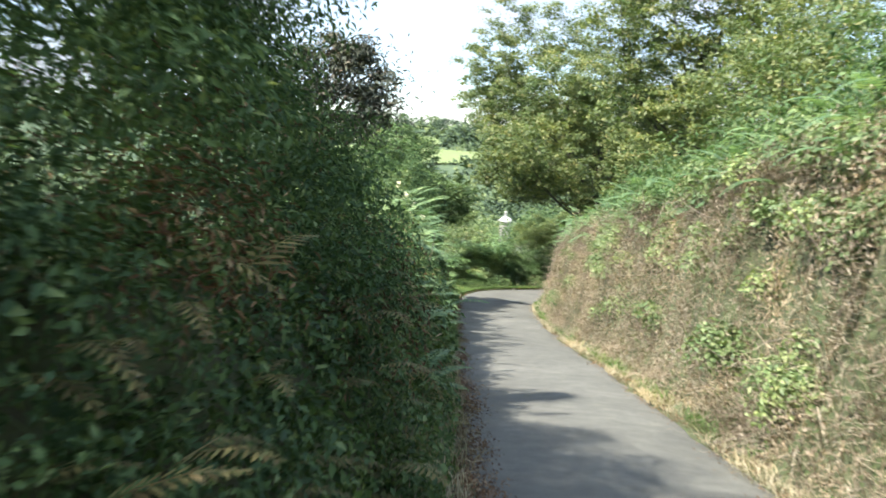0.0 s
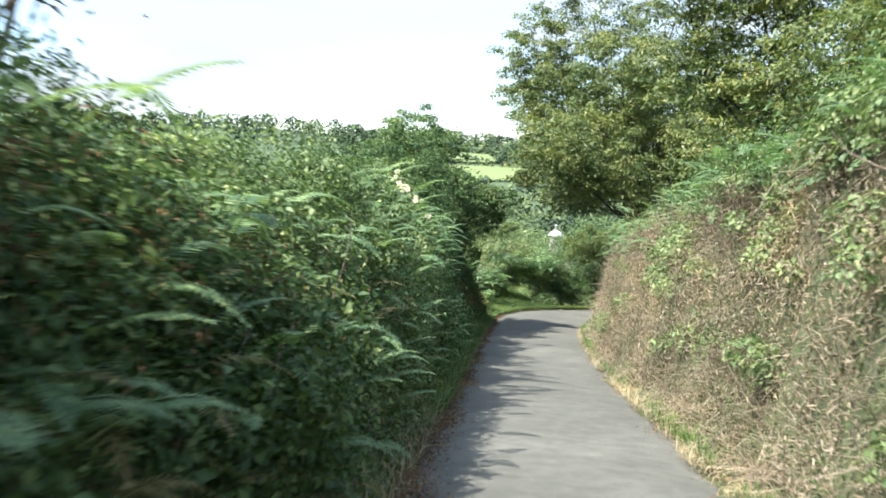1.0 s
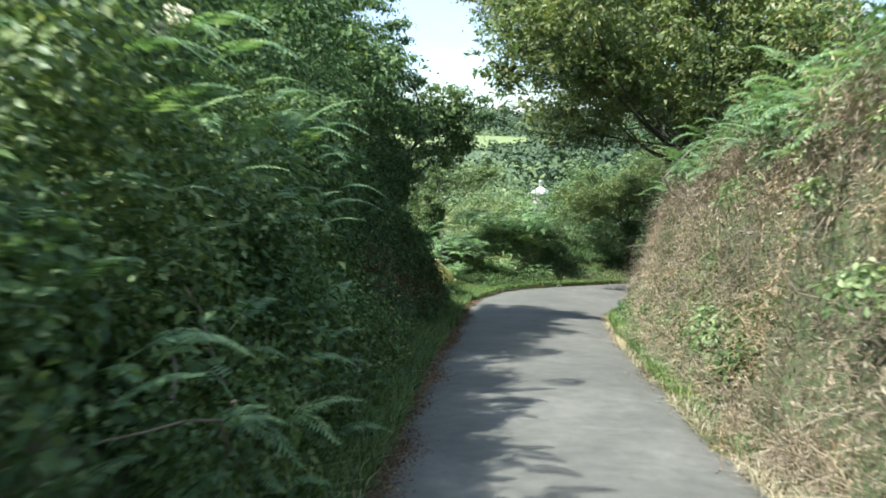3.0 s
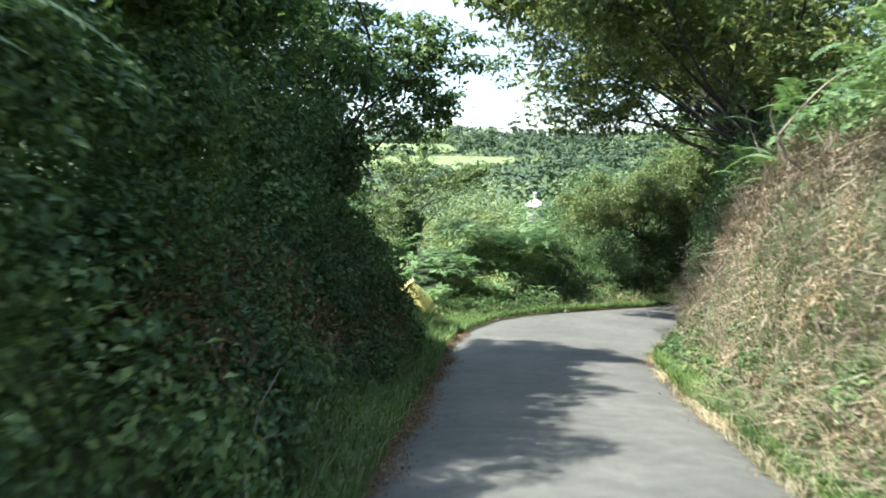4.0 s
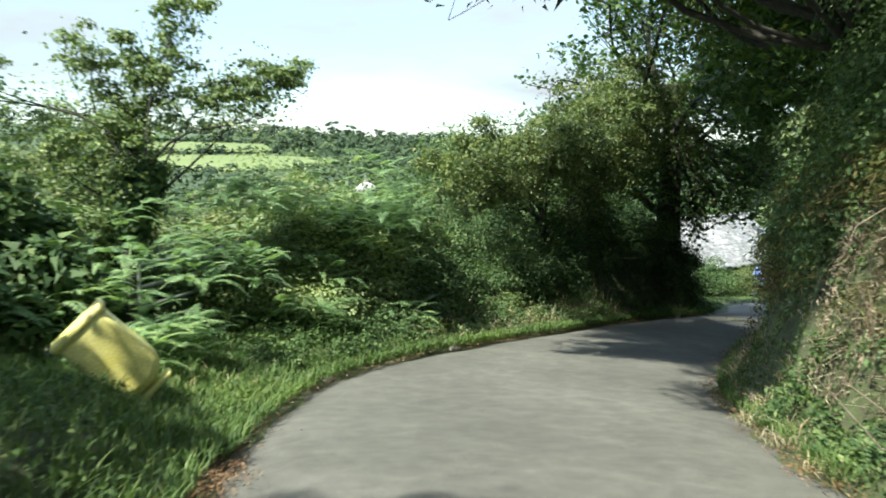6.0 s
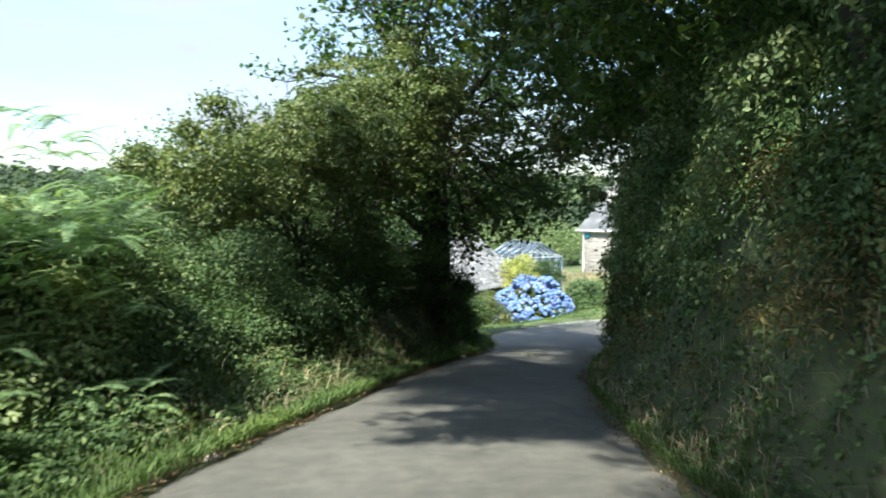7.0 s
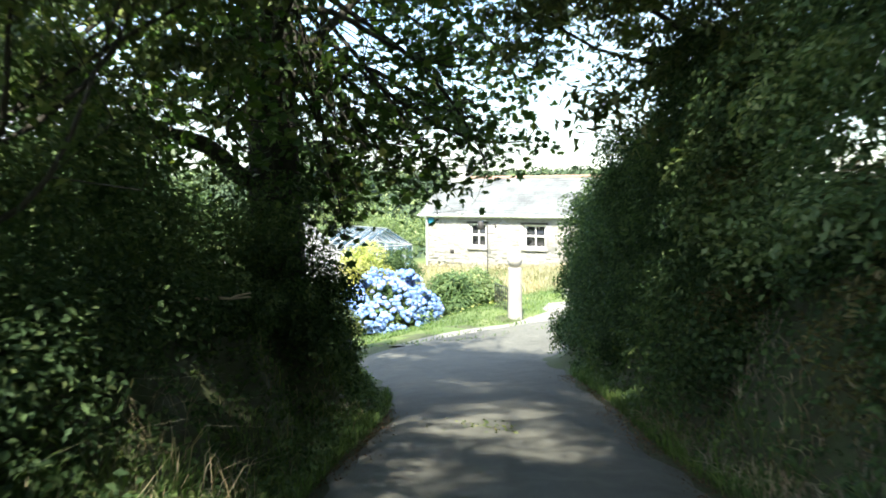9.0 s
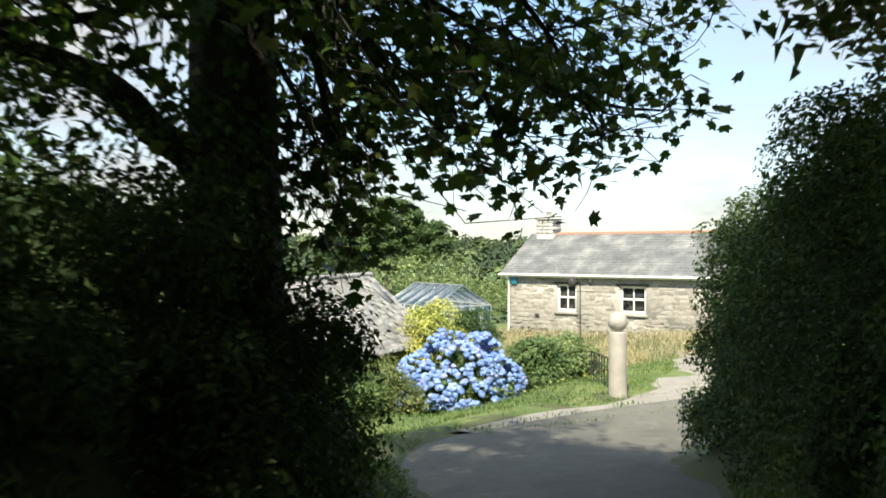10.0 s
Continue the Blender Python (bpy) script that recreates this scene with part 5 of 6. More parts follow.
box(g, (0.5, 0.5, -0.1), (11.5, 4.9, 0.0))
part("floor", g, house, "", M_WOOD)
# roof deck, then courses of slate over the front slope
rise, runl = 4.52 - 2.66, 2.9
g = Geo()
for s in (0, 1):
    y0, y1 = (-0.2, 2.7) if s == 0 else (5.6, 2.7)
    v = [(-0.35, y0, 2.66), (12.2, y0, 2.66), (12.2, y1, 4.52), (-0.35, y1, 4.52)]
    g.add(v + [(x, y, z - 0.08) for x, y, z in v], None, [(0, 1, 2, 3), (7, 6, 5, 4), (0, 4, 5, 1), (1, 5, 6, 2), (3, 2, 6, 7), (0, 3, 7, 4)])
roof = part("roof", g, house, "", M_SLATE)
rng = np.random.default_rng(201)
g = Geo()
ROWS_OF = 17
for r in range(ROWS_OF):
    u0, u1 = r / ROWS_OF - 0.012, (r + 1) / ROWS_OF + 0.02
    x = -0.35 - rng.uniform(0, 0.25)
    while x < 12.2:
        w = rng.uniform(0.24, 0.34)
        a, b = max(x, -0.36), min(x + w - 0.008, 12.21)
        lift = 0.022 + rng.uniform(0, 0.016)
        du = rng.uniform(-0.006, 0.006)
        n0, n1 = (-0.2 + (u0 + du) * runl, 2.66 + (u0 + du) * rise), (-0.2 + u1 * runl, 2.66 + u1 * rise)
        if b > a + 0.02:
            g.add([(a, n0[0] - lift * 0.54, n0[1] + lift), (b, n0[0] - lift * 0.54, n0[1] + lift * rng.uniform(0.85, 1.15)), (b, n1[0], n1[1] + 0.006), (a, n1[0], n1[1] + 0.006),
                   (a, n0[0], n0[1] + 0.002), (b, n0[0], n0[1] + 0.002)], None, [(0, 1, 2, 3), (4, 5, 1, 0)])
        x += w
tagged(part("slating", g, roof, "grey slates in courses", M_SLATE), kind="stuff")
# ridge tiles
g = Geo()
lathe(g, [(0.13, 0), (0.14, 0.02), (0.13, 0.42), (0.13, 0.44)], 10)
tile = g.mesh("ridge_tile", M_RIDGE)
for k in range(25):
    t = part("ridge_tile", tile, roof)
    t.matrix_basis = pose(1.12 + k * 0.445, 2.7, 4.47, 0, 90, 0)
# chimney
ch = part("chimney", box(Geo(), (0.15, 2.3, 3.9), (1.04, 3.1, 4.52), 0.02), house, "whitened stone chimney", M_BRICK)
for k in range(4):
    for i in range(3):
        sh = 0.12 if k % 2 else 0.0
        g = box(Geo(), (0.13 + i * 0.3 + sh * 0.5, 2.28, 4.52 + k * 0.17), (0.13 + i * 0.3 + 0.285 + sh * 0.3, 3.12, 4.68 + k * 0.17), 0.02)
        part("stone", g, ch, "", M_BRICK)
part("cap", box(Geo(), (0.08, 2.22, 5.20), (1.10, 3.18, 5.28), 0.02), ch, "", M_BRICK)
g = lathe(Geo(), [(0.13, 5.28), (0.12, 5.42), (0.11, 5.55), (0.13, 5.56), (0.13, 5.6), (0.09, 5.6), (0.09, 5.4)], 12)
g.v[0] += np.array([0.6, 2.7, 0])
part("chimney_pot", g, ch, "", M_BRICK)
# gutter, fascia and downpipe
g = Geo()
box(g, (-0.36, -0.16, 2.52), (12.1, -0.12, 2.66), 0.01)
part("fascia", g, house, "white fascia board", M_WHITE)
g = Geo()
tube(g, [(-0.4, -0.24, 2.63), (6, -0.24, 2.62), (12.1, -0.24, 2.61)], 0.055, 10)
part("gutter", g, house, "white gutter", M_WHITE)
g = Geo()
tube(g, [(0.05, -0.24, 2.6), (0.05, -0.18, 2.48), (0.05, -0.09, 2.38), (0.05, -0.09, 0.2), (0.05, -0.16, 0.02)], 0.045, 10)
part("downpipe", g, house, "white downpipe", M_WHITE)
part("alarm_box", box(Geo(), (0.14, -0.1, 2.18), (0.48, 0.02, 2.50), 0.03), house, "blue alarm box", M_BLUE)
part("air_vent", box(Geo(), (1.40, -0.045, 0.72), (1.62, 0.02, 0.90), 0.01), house, "dark air vent", M_IRON)
for x0, x1, z0, z1 in WINDOWS:
    win = part("window", box(Geo(), (x0 + 0.06, 0.19, z0 + 0.12), (x1 - 0.06, 0.22, z1 - 0.04)), house, "white four-pane sash window", M_PANE)
    zm, xm = (z0 + z1) / 2 + 0.05, (x0 + x1) / 2
    for lo, hi in (((x0, 0.10, z0 + 0.06), (x0 + 0.10, 0.24, z1)), ((x1 - 0.10, 0.10, z0 + 0.06), (x1, 0.24, z1)), ((x0 + 0.10, 0.10, z1 - 0.09), (x1 - 0.10, 0.24, z1)),
                   ((x0 + 0.10, 0.10, z0 + 0.06), (x1 - 0.10, 0.24, z0 + 0.17)), ((x0 + 0.10, 0.12, zm - 0.045), (x1 - 0.10, 0.23, zm + 0.045))):
        part("window_frame", box(Geo(), lo, hi, 0.008), win, "", M_WHITE)
    for za, zb in ((z0 + 0.17, zm - 0.045), (zm + 0.045, z1 - 0.09)):
        part("glazing_bar", box(Geo(), (xm - 0.025, 0.13, za), (xm + 0.025, 0.22, zb), 0.006), win, "", M_WHITE)
    part("sill", box(Geo(), (x0 - 0.08, -0.09, z0 - 0.06), (x1 + 0.08, 0.2, z0 + 0.06), 0.015), win, "granite sill", M_GRANITE)
    part("lintel", box(Geo(), (x0 - 0.12, -0.05, z1 + 0.004), (x1 + 0.12, 0.1, z1 + 0.10), 0.012), win, "dark wooden lintel", M_IRON)

# the old outbuilding
barn = empty("outbuilding", (24.3, 69.3, -9.35), "small old outbuilding with a rough lichened slate roof", "outbuilding", turn=-155.0)
g = Geo()
box(g, (0.15, -1.9, -0.3), (6.6, 1.9, 1.35))
for x0 in (0.15, 6.3):
    g.add([(x0, -1.9, 1.35), (x0 + 0.3, -1.9, 1.35), (x0 + 0.3, 1.9, 1.35), (x0, 1.9, 1.35), (x0, 0, 2.93), (x0 + 0.3, 0, 2.93)], [(0, 3, 4), (1, 5, 2)], [(0, 4, 5, 1), (3, 2, 5, 4)])
part("wall", g, barn, "", M_STONE)
g = Geo()
for s in (-1, 1):
    v = [(0, 2.3 * s, 1.17), (6.8, 2.3 * s, 1.17), (6.8, 0, 3.07), (0, 0, 3.07)]
    g.add(v + [(x, y, z - 0.1) for x, y, z in v], None, [(0, 1, 2, 3), (7, 6, 5, 4), (0, 4, 5, 1), (1, 5, 6, 2), (3, 2, 6, 7), (0, 3, 7, 4)])
broof = part("roof", g, barn, "", M_LICHEN)
g = Geo()
rng = np.random.default_rng(202)
for s in (-1, 1):
    for r in range(15):
        x = -rng.uniform(0, 0.3)
        while x < 6.8:
            w = rng.uniform(0.16, 0.38)
            u0, u1 = r / 15 - rng.uniform(0.0, 0.03), (r + 1) / 15 + 0.03
            lift = rng.uniform(0.03, 0.09)
            sag = -0.05 * math.sin(x * 0.46) + 0.02 * math.sin(x * 3)
            a, b = max(x, -0.05), min(x + w - 0.006, 6.85)
            y0, z0, y1, z1 = s * 2.36 * (1 - u0), 1.14 + 1.93 * u0 + sag, s * 2.36 * (1 - u1), 1.14 + 1.93 * u1 + sag
            q = [(a, y0, z0 + lift), (b, y0, z0 + lift * rng.uniform(0.6, 1.3)), (b, y1, z1 + 0.01), (a, y1, z1 + 0.01), (a, y0, z0 - 0.01), (b, y0, z0 - 0.01)]
            g.add(q, None, [(0, 1, 2, 3), (4, 5, 1, 0)] if s < 0 else [(3, 2, 1, 0), (0, 1, 5, 4)])
            x += w
tagged(part("slating", g, broof, "rough cement-washed scantle slates", M_LICHEN), kind="stuff")
g = Geo()
tube(g, [(-0.1, 0, 3.1), (3.3, 0, 3.05), (6.9, 0, 3.1)], 0.09, 8)
part("ridge", g, broof, "mortared ridge", M_LICHEN)
g = box(Geo(), (0.30, -0.50, -0.02), (0.62, 0.40, 0.02))
part("patch", g, broof, "smooth dark slate patch", M_SLATE).matrix_basis = Matrix.Translation((0, 0.75, 2.53)) @ Matrix.Rotation(radians(-39.3), 4, "X")

# greenhouse
gh = empty("greenhouse", (27.9, 70.4, -9.35), "small aluminium greenhouse with clear glass panes", "greenhouse", turn=-98.0)
GL, GW, GE, GR = 1.65, 1.15, 2.0, 2.7
for x in np.linspace(-GL, GL, 6):
    g = Geo()
    tube(g, [(x, -GW, 0), (x, -GW, GE), (x, 0, GR), (x, GW, GE), (x, GW, 0)], 0.016, 4)
    part("frame", g, gh, "", M_ALU)
for y, z in ((-GW, 0.02), (GW, 0.02), (-GW, GE), (GW, GE), (0, GR), (-GW, 0.9), (GW, 0.9)):
    g = Geo()
    tube(g, [(-GL, y, z), (GL, y, z)], 0.014, 4)
    part("rail", g, gh, "", M_ALU)
for x in (-GL, GL):
    g = Geo()
    tube(g, [(x, -GW, GE), (x, GW, GE)], 0.018, 4)
    part("rail", g, gh, "", M_ALU)
for k in range(5):
    a, b = -GL + k * 0.66 + 0.025, -GL + (k + 1) * 0.66 - 0.025
    for s in (-1, 1):
        for lo, hi in (((s * GW, 0.05), (s * GW, 0.87)), ((s * GW, 0.93), (s * GW, GE - 0.03)), ((s * (GW - 0.02), GE + 0.02), (s * 0.03, GR - 0.02))):
            v = [(a, lo[0], lo[1]), (b, lo[0], lo[1]), (b, hi[0], hi[1]), (a, hi[0], hi[1])]
            nrm = np.cross(np.array(v[1]) - v[0], np.array(v[3]) - v[0])
            off = nrm / np.linalg.norm(nrm) * 0.004
            g = Geo().add(np.concatenate([np.array(v) + off, np.array(v) - off]), None, [(0, 1, 2, 3), (7, 6, 5, 4), (0, 4, 5, 1), (1, 5, 6, 2), (2, 6, 7, 3), (3, 7, 4, 0)])
            part("pane", g, gh, "", M_GLASS).visible_shadow = False

# gatepost with its ball
gp = empty("gatepost", (23.94, 59.05, -8.72), "round granite gatepost topped with a stone ball", "gatepost")
part("shaft", lathe(Geo(), [(0, -0.1), (0.205, -0.1), (0.2, 0.05), (0.19, 0.9), (0.188, 1.42), (0.18, 1.45), (0, 1.45)], 24), gp, "", M_GRANITE)
part("ball", lathe(Geo(), [(0.09, 1.44), (0.1, 1.47)] + [(0.215 * math.sin(a), 1.66 - 0.215 * math.cos(a)) for a in np.linspace(0.5, math.pi, 12)], 24), gp, "", M_GRANITE)
# thin railing beside it
rail = empty("garden_railing", (25.0, 60.75, -8.72), "low rusty iron railing with thin uprights", "railing", turn=-122.0)
for k in range(8):
    g = Geo()
    tube(g, [(k * 0.21, 0, -0.1), (k * 0.21 + 0.02 * math.sin(k), 0.01, 0.8)], 0.014, 5)
    part("upright", g, rail, "", M_IRON)
g = Geo()
tube(g, [(-0.03, 0, 0.78), (0.8, 0.005, 0.8), (1.55, 0, 0.77)], 0.016, 5)
part("top_rail", g, rail, "", M_IRON)
# feeder pole
fp = empty("bird_feeder_pole", (28.1, 63.9, -9.2), "tall thin black pole with a feeder and crossbar", "bird feeder", turn=-40.0)
g = Geo()
tube(g, [(0, 0, -0.1), (0, 0, 2.8)], 0.018, 6)
part("pole", g, fp, "", M_IRON)
for z, a, b in ((2.8, -0.25, 0.3), (2.5, -0.25, 0.45)):
    g = Geo()
    tube(g, [(a, 0, z), (b, 0, z)], 0.01, 5)
    part("crossbar", g, fp, "", M_IRON)
part("feeder", lathe(Geo(), [(0, 2.62), (0.10, 2.64), (0.11, 2.72), (0.12, 2.86), (0.05, 2.94), (0, 2.95)], 10), fp, "dark seed feeder", M_IRON).location = (-0.24, 0, 0)
part("hook", lathe(Geo(), [(0, 2.66), (0.03, 2.68), (0.03, 2.84), (0, 2.86)], 8), fp, "", M_IRON).location = (0.29, 0, 0)


# hydrangea: a mound of leaves with blue mopheads
def floret_head(seed):
    rng = np.random.default_rng(seed)
    g = Geo()
    d = sphere_dirs(rng, 46)
    d[d[:, 2] < -0.4, 2] *= -1
    leaves(g, rng, d * 0.085, d, 0.062, 0.95, droop=0)
    lathe(g, [(0, -0.07), (0.06, -0.04), (0.078, 0), (0.06, 0.05), (0, 0.07)], 8)
    return g.mesh("flower_head", M_PETAL)


heads = [floret_head(s) for s in (1, 2, 3, 4)]
hyd = empty("hydrangea", (22.7, 63.1, -9.55), "large hydrangea covered in blue mophead flowers", "hydrangea", turn=-45.0)
rng = np.random.default_rng(211)
g = Geo()
c = np.array([(rng.uniform(-1.15, 1.15), rng.uniform(-0.6, 0.6), rng.uniform(0.35, 1.1)) for _ in range(40)])
c[:, 2] *= 1.25 - 0.55 * np.abs(c[:, 0])
for q in c[:14]:
    tube(g, bent(rng, (q[0] * 0.2, q[1] * 0.2, -0.1), q, 0.06, 4), 0.014, 5)
part("stems", g, hyd, "", M_BARK)
g = Geo()
lobe_leaves(g, rng, c, np.full(len(c), 0.36), 7000, 0.12, 0.7)
part("foliage", g, hyd, "", M_HEDGE)
for k in range(860):
    az, el = rng.uniform(-math.pi, 0.35 * math.pi), math.asin(rng.uniform(-0.32, 1.0))
    lump = 1 + 0.10 * math.sin(az * 5 + 1) + 0.08 * math.sin(el * 7 + az * 3)
    x, y, z = 1.48 * math.cos(el) * math.cos(az) * lump, 0.95 * math.cos(el) * math.sin(az) * lump, 0.62 + 1.30 * math.sin(el) * lump
    if math.sin(az * 4.0 + el * 5.0) > 0.93:
        continue
    o = part("flower_head", heads[k % 4], hyd)
    sc = rng.uniform(0.65, 1.0)
    o.matrix_basis = Matrix.LocRotScale((x, y, max(z, 0.1)), Euler((rng.uniform(-0.6, 0.6), rng.uniform(-0.6, 0.6), rng.uniform(0, 6))), (sc, sc, sc * 0.85))

bush("golden_shrub", (24.5, 66.2), 1.25, 2.9, 9000, 0.085, M_GOLD, "golden-leaved shrub behind a hydrangea", 221, "shrub")
bush("dark_shrub", (26.1, 66.3), 0.9, 3.0, 6000, 0.08, M_DARKLEAF, "dark evergreen shrub beside a golden one", 222, "shrub")
bush("garden_bush", (25.3, 62.9), 1.25, 1.35, 9000, 0.11, M_HEDGE, "low spreading green garden bush", 223)
bush("garden_bush", (26.4, 62.6), 0.9, 1.25, 5000, 0.11, M_YOUNG, "low spreading green garden bush", 224)
bush("bramble_heap", (20.4, 63.0), 1.1, 1.3, 7000, 0.08, M_OLIVE, "tangle of bramble and rust-red dock", 225, "bramble")
bush("bramble_heap", (18.6, 62.2), 1.2, 1.5, 7000, 0.08, M_HEDGE, "green tangle of bramble and nettle", 226, "bramble")
bush("bramble_heap", (22.0, 65.6), 1.0, 1.5, 6000, 0.08, M_OLIVE, "tangle of bramble against an outbuilding", 227, "bramble")
for k, (x, y, r, h, m, lab) in enumerate([(34.8, 81.5, 3.0, 3.9, M_YOUNG, "rounded pale green willow bush"), (40.5, 84, 3.4, 3.6, M_YOUNG, "green hedge bush behind a cottage"), (29, 82, 3.4, 3.4, M_HEDGE, "green bush behind a greenhouse"),
                                          (24, 79, 3.2, 4.4, M_DARKLEAF, "dark bush behind an outbuilding"), (17.5, 74, 3.4, 4.6, M_DARKLEAF, "dark bush by a garden"), (47, 92, 5, 3.4, M_HEDGE, "spreading green bush beyond a garden")]):
    bush("bush", (x, y), r, h, 6000, 0.17, m, lab, 230 + k)
tree("garden_tree", (41.6, 93.0, -8.6), [(0, 0, 5.0, 2.2), (-2.2, 0.6, 4.2, 1.9), (2.0, -0.6, 4.2, 1.9), (3.2, -1.4, 4.0, 1.2), (-1.2, 1.6, 3.0, 1.8), (0.6, -1.6, 3.2, 1.8), (-3.0, 1.0, 2.8, 1.4)],
     38000, 0.24, M_DARKLEAF, "dark rounded tree beyond a garden", 240, 0.25, 0.35)

# lawn, long dry grass and the gravel drive
lx, ly = np.meshgrid(np.arange(13, 52, 0.5), np.arange(55.0, 84, 0.5), indexing="ij")
lz = land(lx.ravel(), ly.ravel()) + 0.012
near_lane = np.sqrt(((lx.ravel()[:, None] - MID[:, 0]) ** 2 + (ly.ravel()[:, None] - MID[:, 1]) ** 2).min(1))
lz -= 0.3 * (near_lane < 1.9)
a, b = lx.shape
i, j = np.meshgrid(np.arange(a - 1), np.arange(b - 1), indexing="ij")
stuff("lawn", Geo().add(np.column_stack([lx.ravel(), ly.ravel(), lz]), None, np.stack([i * b + j, (i + 1) * b + j, (i + 1) * b + j + 1, i * b + j + 1], -1).reshape(-1, 4)), M_TURF, "mown grass verge and garden lawn", "lawn", "structure", True)
drive = glide([(17.8, 56.9, 0.4), (20.6, 57.3, 0.9), (24.4, 57.9, 1.15), (28.5, 59.6, 1.2), (33.0, 63.0, 1.1)])
tv = unit(np.gradient(drive[:, :2], axis=0))
sd = np.column_stack([-tv[:, 1], tv[:, 0]])
pts = [drive[:, :2] + sd * (drive[:, 2] * k)[:, None] for k in (-1, -0.5, 0, 0.5, 1)]
g = Geo()
g.add(np.concatenate([np.column_stack([p, land(p[:, 0], p[:, 1]) + (0.045 if 0 < q < 4 else 0.0)]) for q, p in enumerate(pts)]), None,
      [(q * len(drive) + k, q * len(drive) + k + 1, (q + 1) * len(drive) + k + 1, (q + 1) * len(drive) + k) for q in range(4) for k in range(len(drive) - 1)])
stuff("driveway", g, M_GRAVEL, "pale gravel drive past a gatepost", "driveway", "structure", True)
rng = np.random.default_rng(251)


def patch(n, x0, x1, y0, y1, keep):
    p = np.column_stack([rng.uniform(x0, x1, n), rng.uniform(y0, y1, n)])
    p = p[keep(p[:, 0], p[:, 1])]
    return np.column_stack([p, land(p[:, 0], p[:, 1])])


def clear_of_ways(x, y):
    d = np.sqrt(((x[:, None] - drive[:, 0]) ** 2 + (y[:, None] - drive[:, 1]) ** 2).min(1))
    m = np.sqrt(((x[:, None] - MID[:, 0]) ** 2 + (y[:, None] - MID[:, 1]) ** 2).min(1))
    return (d > 1.1) & (m > 1.75)


g = Geo()
blades(g, rng, patch(30000, 14.5, 30, 56, 66, clear_of_ways), 0.10, 0.009, 0.6)
run = rng.uniform(0, len(drive) - 1.001, 2600)
k = run.astype(int)
off = np.where(rng.random(2600) < 0.25, rng.normal(size=2600) * 0.12, np.sign(rng.normal(size=2600)) * (1.0 + rng.normal(size=2600) * 0.14))
p = drive[k, :2] + (drive[k + 1, :2] - drive[k, :2]) * (run - k)[:, None] + sd[k] * (drive[k, 2] * off)[:, None]
p = p[np.sin(p[:, 0] * 2.3) + np.sin(p[:, 1] * 3.1 + 1) > -0.4]
blades(g, rng, np.column_stack([p, land(p[:, 0], p[:, 1]) + 0.03]), 0.11, 0.009, 0.7)
stuff("lawn_grass", g, M_GRASS, "short green grass of a verge and lawn", "grass")
g = Geo()
blades(g, rng, patch(22000, 28, 39, 62, 78, lambda x, y: (x - 36.2) * 0.966 + (y - 75.6) * 0.259 < -0.15), 0.34, 0.008, 0.7)
stuff("long_grass", g, M_STRAW, "long straw-coloured grass in front of a cottage", "grass")
g = Geo()
p = patch(70, 22.5, 26.5, 60.5, 62.3, lambda x, y: x > 0)
leaves(g, rng, p + [0, 0, 0.12], np.tile([0, 0, 1.0], (len(p), 1)), 0.07, 0.9)
stuff("lawn_flowers", g, M_GOLD, "small yellow flowers in a verge", "flowers")


# ---------------------------------------------------------------- small things along the lane
# elder in flower in the left hedge
eld = empty("elder_bush", (-1.2, 20.4, -1.65), "elder bush in the hedge with cream flower heads", "elder")
rng = np.random.default_rng(261)
g = Geo()
for _ in range(9):
    tube(g, bent(rng, (-0.3, rng.uniform(-0.5, 0.5), -0.6), (rng.uniform(-0.2, 0.35), rng.uniform(-0.9, 0.9), rng.uniform(0.8, 2.0)), 0.08, 5), [0.02, 0.018, 0.014, 0.01, 0.006], 5)
part("stems", g, eld, "", M_TWIG)
g = Geo()
c = np.column_stack([rng.uniform(-0.3, 0.25, 26), rng.uniform(-1.0, 1.0, 26), rng.uniform(0.6, 2.0, 26)])
lobe_leaves(g, rng, c, np.full(26, 0.24), 5200, 0.09, 0.45)
part("foliage", g, eld, "", M_YOUNG)
g = Geo()
a, r = rng.uniform(0, 6.3, 90), 0.1 * np.sqrt(rng.random(90))
p = np.column_stack([r * np.cos(a), r * np.sin(a), 0.02 - r * r * 2 + rng.uniform(-0.008, 0.008, 90)])
leaves(g, rng, p, np.tile([0, 0, 1.0], (90, 1)) + rng.normal(size=(90, 3)) * 0.3, 0.03, 0.95)
head = g.mesh("flower_head", M_CREAM)
for k in range(26):
    # the heads hang in a slanting drift, tilted outwards to the lane
    o = part("flower_head", head, eld)
    u, sc = rng.random(), rng.uniform(0.4, 0.72)
    o.matrix_basis = Matrix.LocRotScale((0.15 + 0.52 * u + rng.normal() * 0.13, -1.0 + 0.3 * u + rng.normal() * 0.15, 1.80 - 0.66 * u + rng.normal() * 0.14),
                                        Euler((rng.uniform(0.5, 1.1), rng.uniform(0.1, 0.6), 0)), (sc, sc, sc))

# yellow plastic trough end leaning in the gap
ch = empty("yellow_trough", (0.42, 38.2, -5.12), "faded yellow plastic trough propped on end against the hedge", "trough")
ch.matrix_world = Matrix.Translation((0.50, 37.9, -5.18)) @ Matrix.Rotation(radians(-44), 4, "Y") @ Matrix.Rotation(radians(6), 4, "Z") @ Matrix.Rotation(radians(10), 4, "X") @ Matrix.Diagonal((1.15, 0.8, 0.76, 1))
outline = [(-0.19, 0.92), (0.19, 0.92), (0.2, 0.3)] + [(0.2 * math.cos(a), 0.2 + 0.2 * math.sin(a)) for a in np.linspace(0, -math.pi, 9)] + [(-0.2, 0.3)]
g = Geo()
n = len(outline)
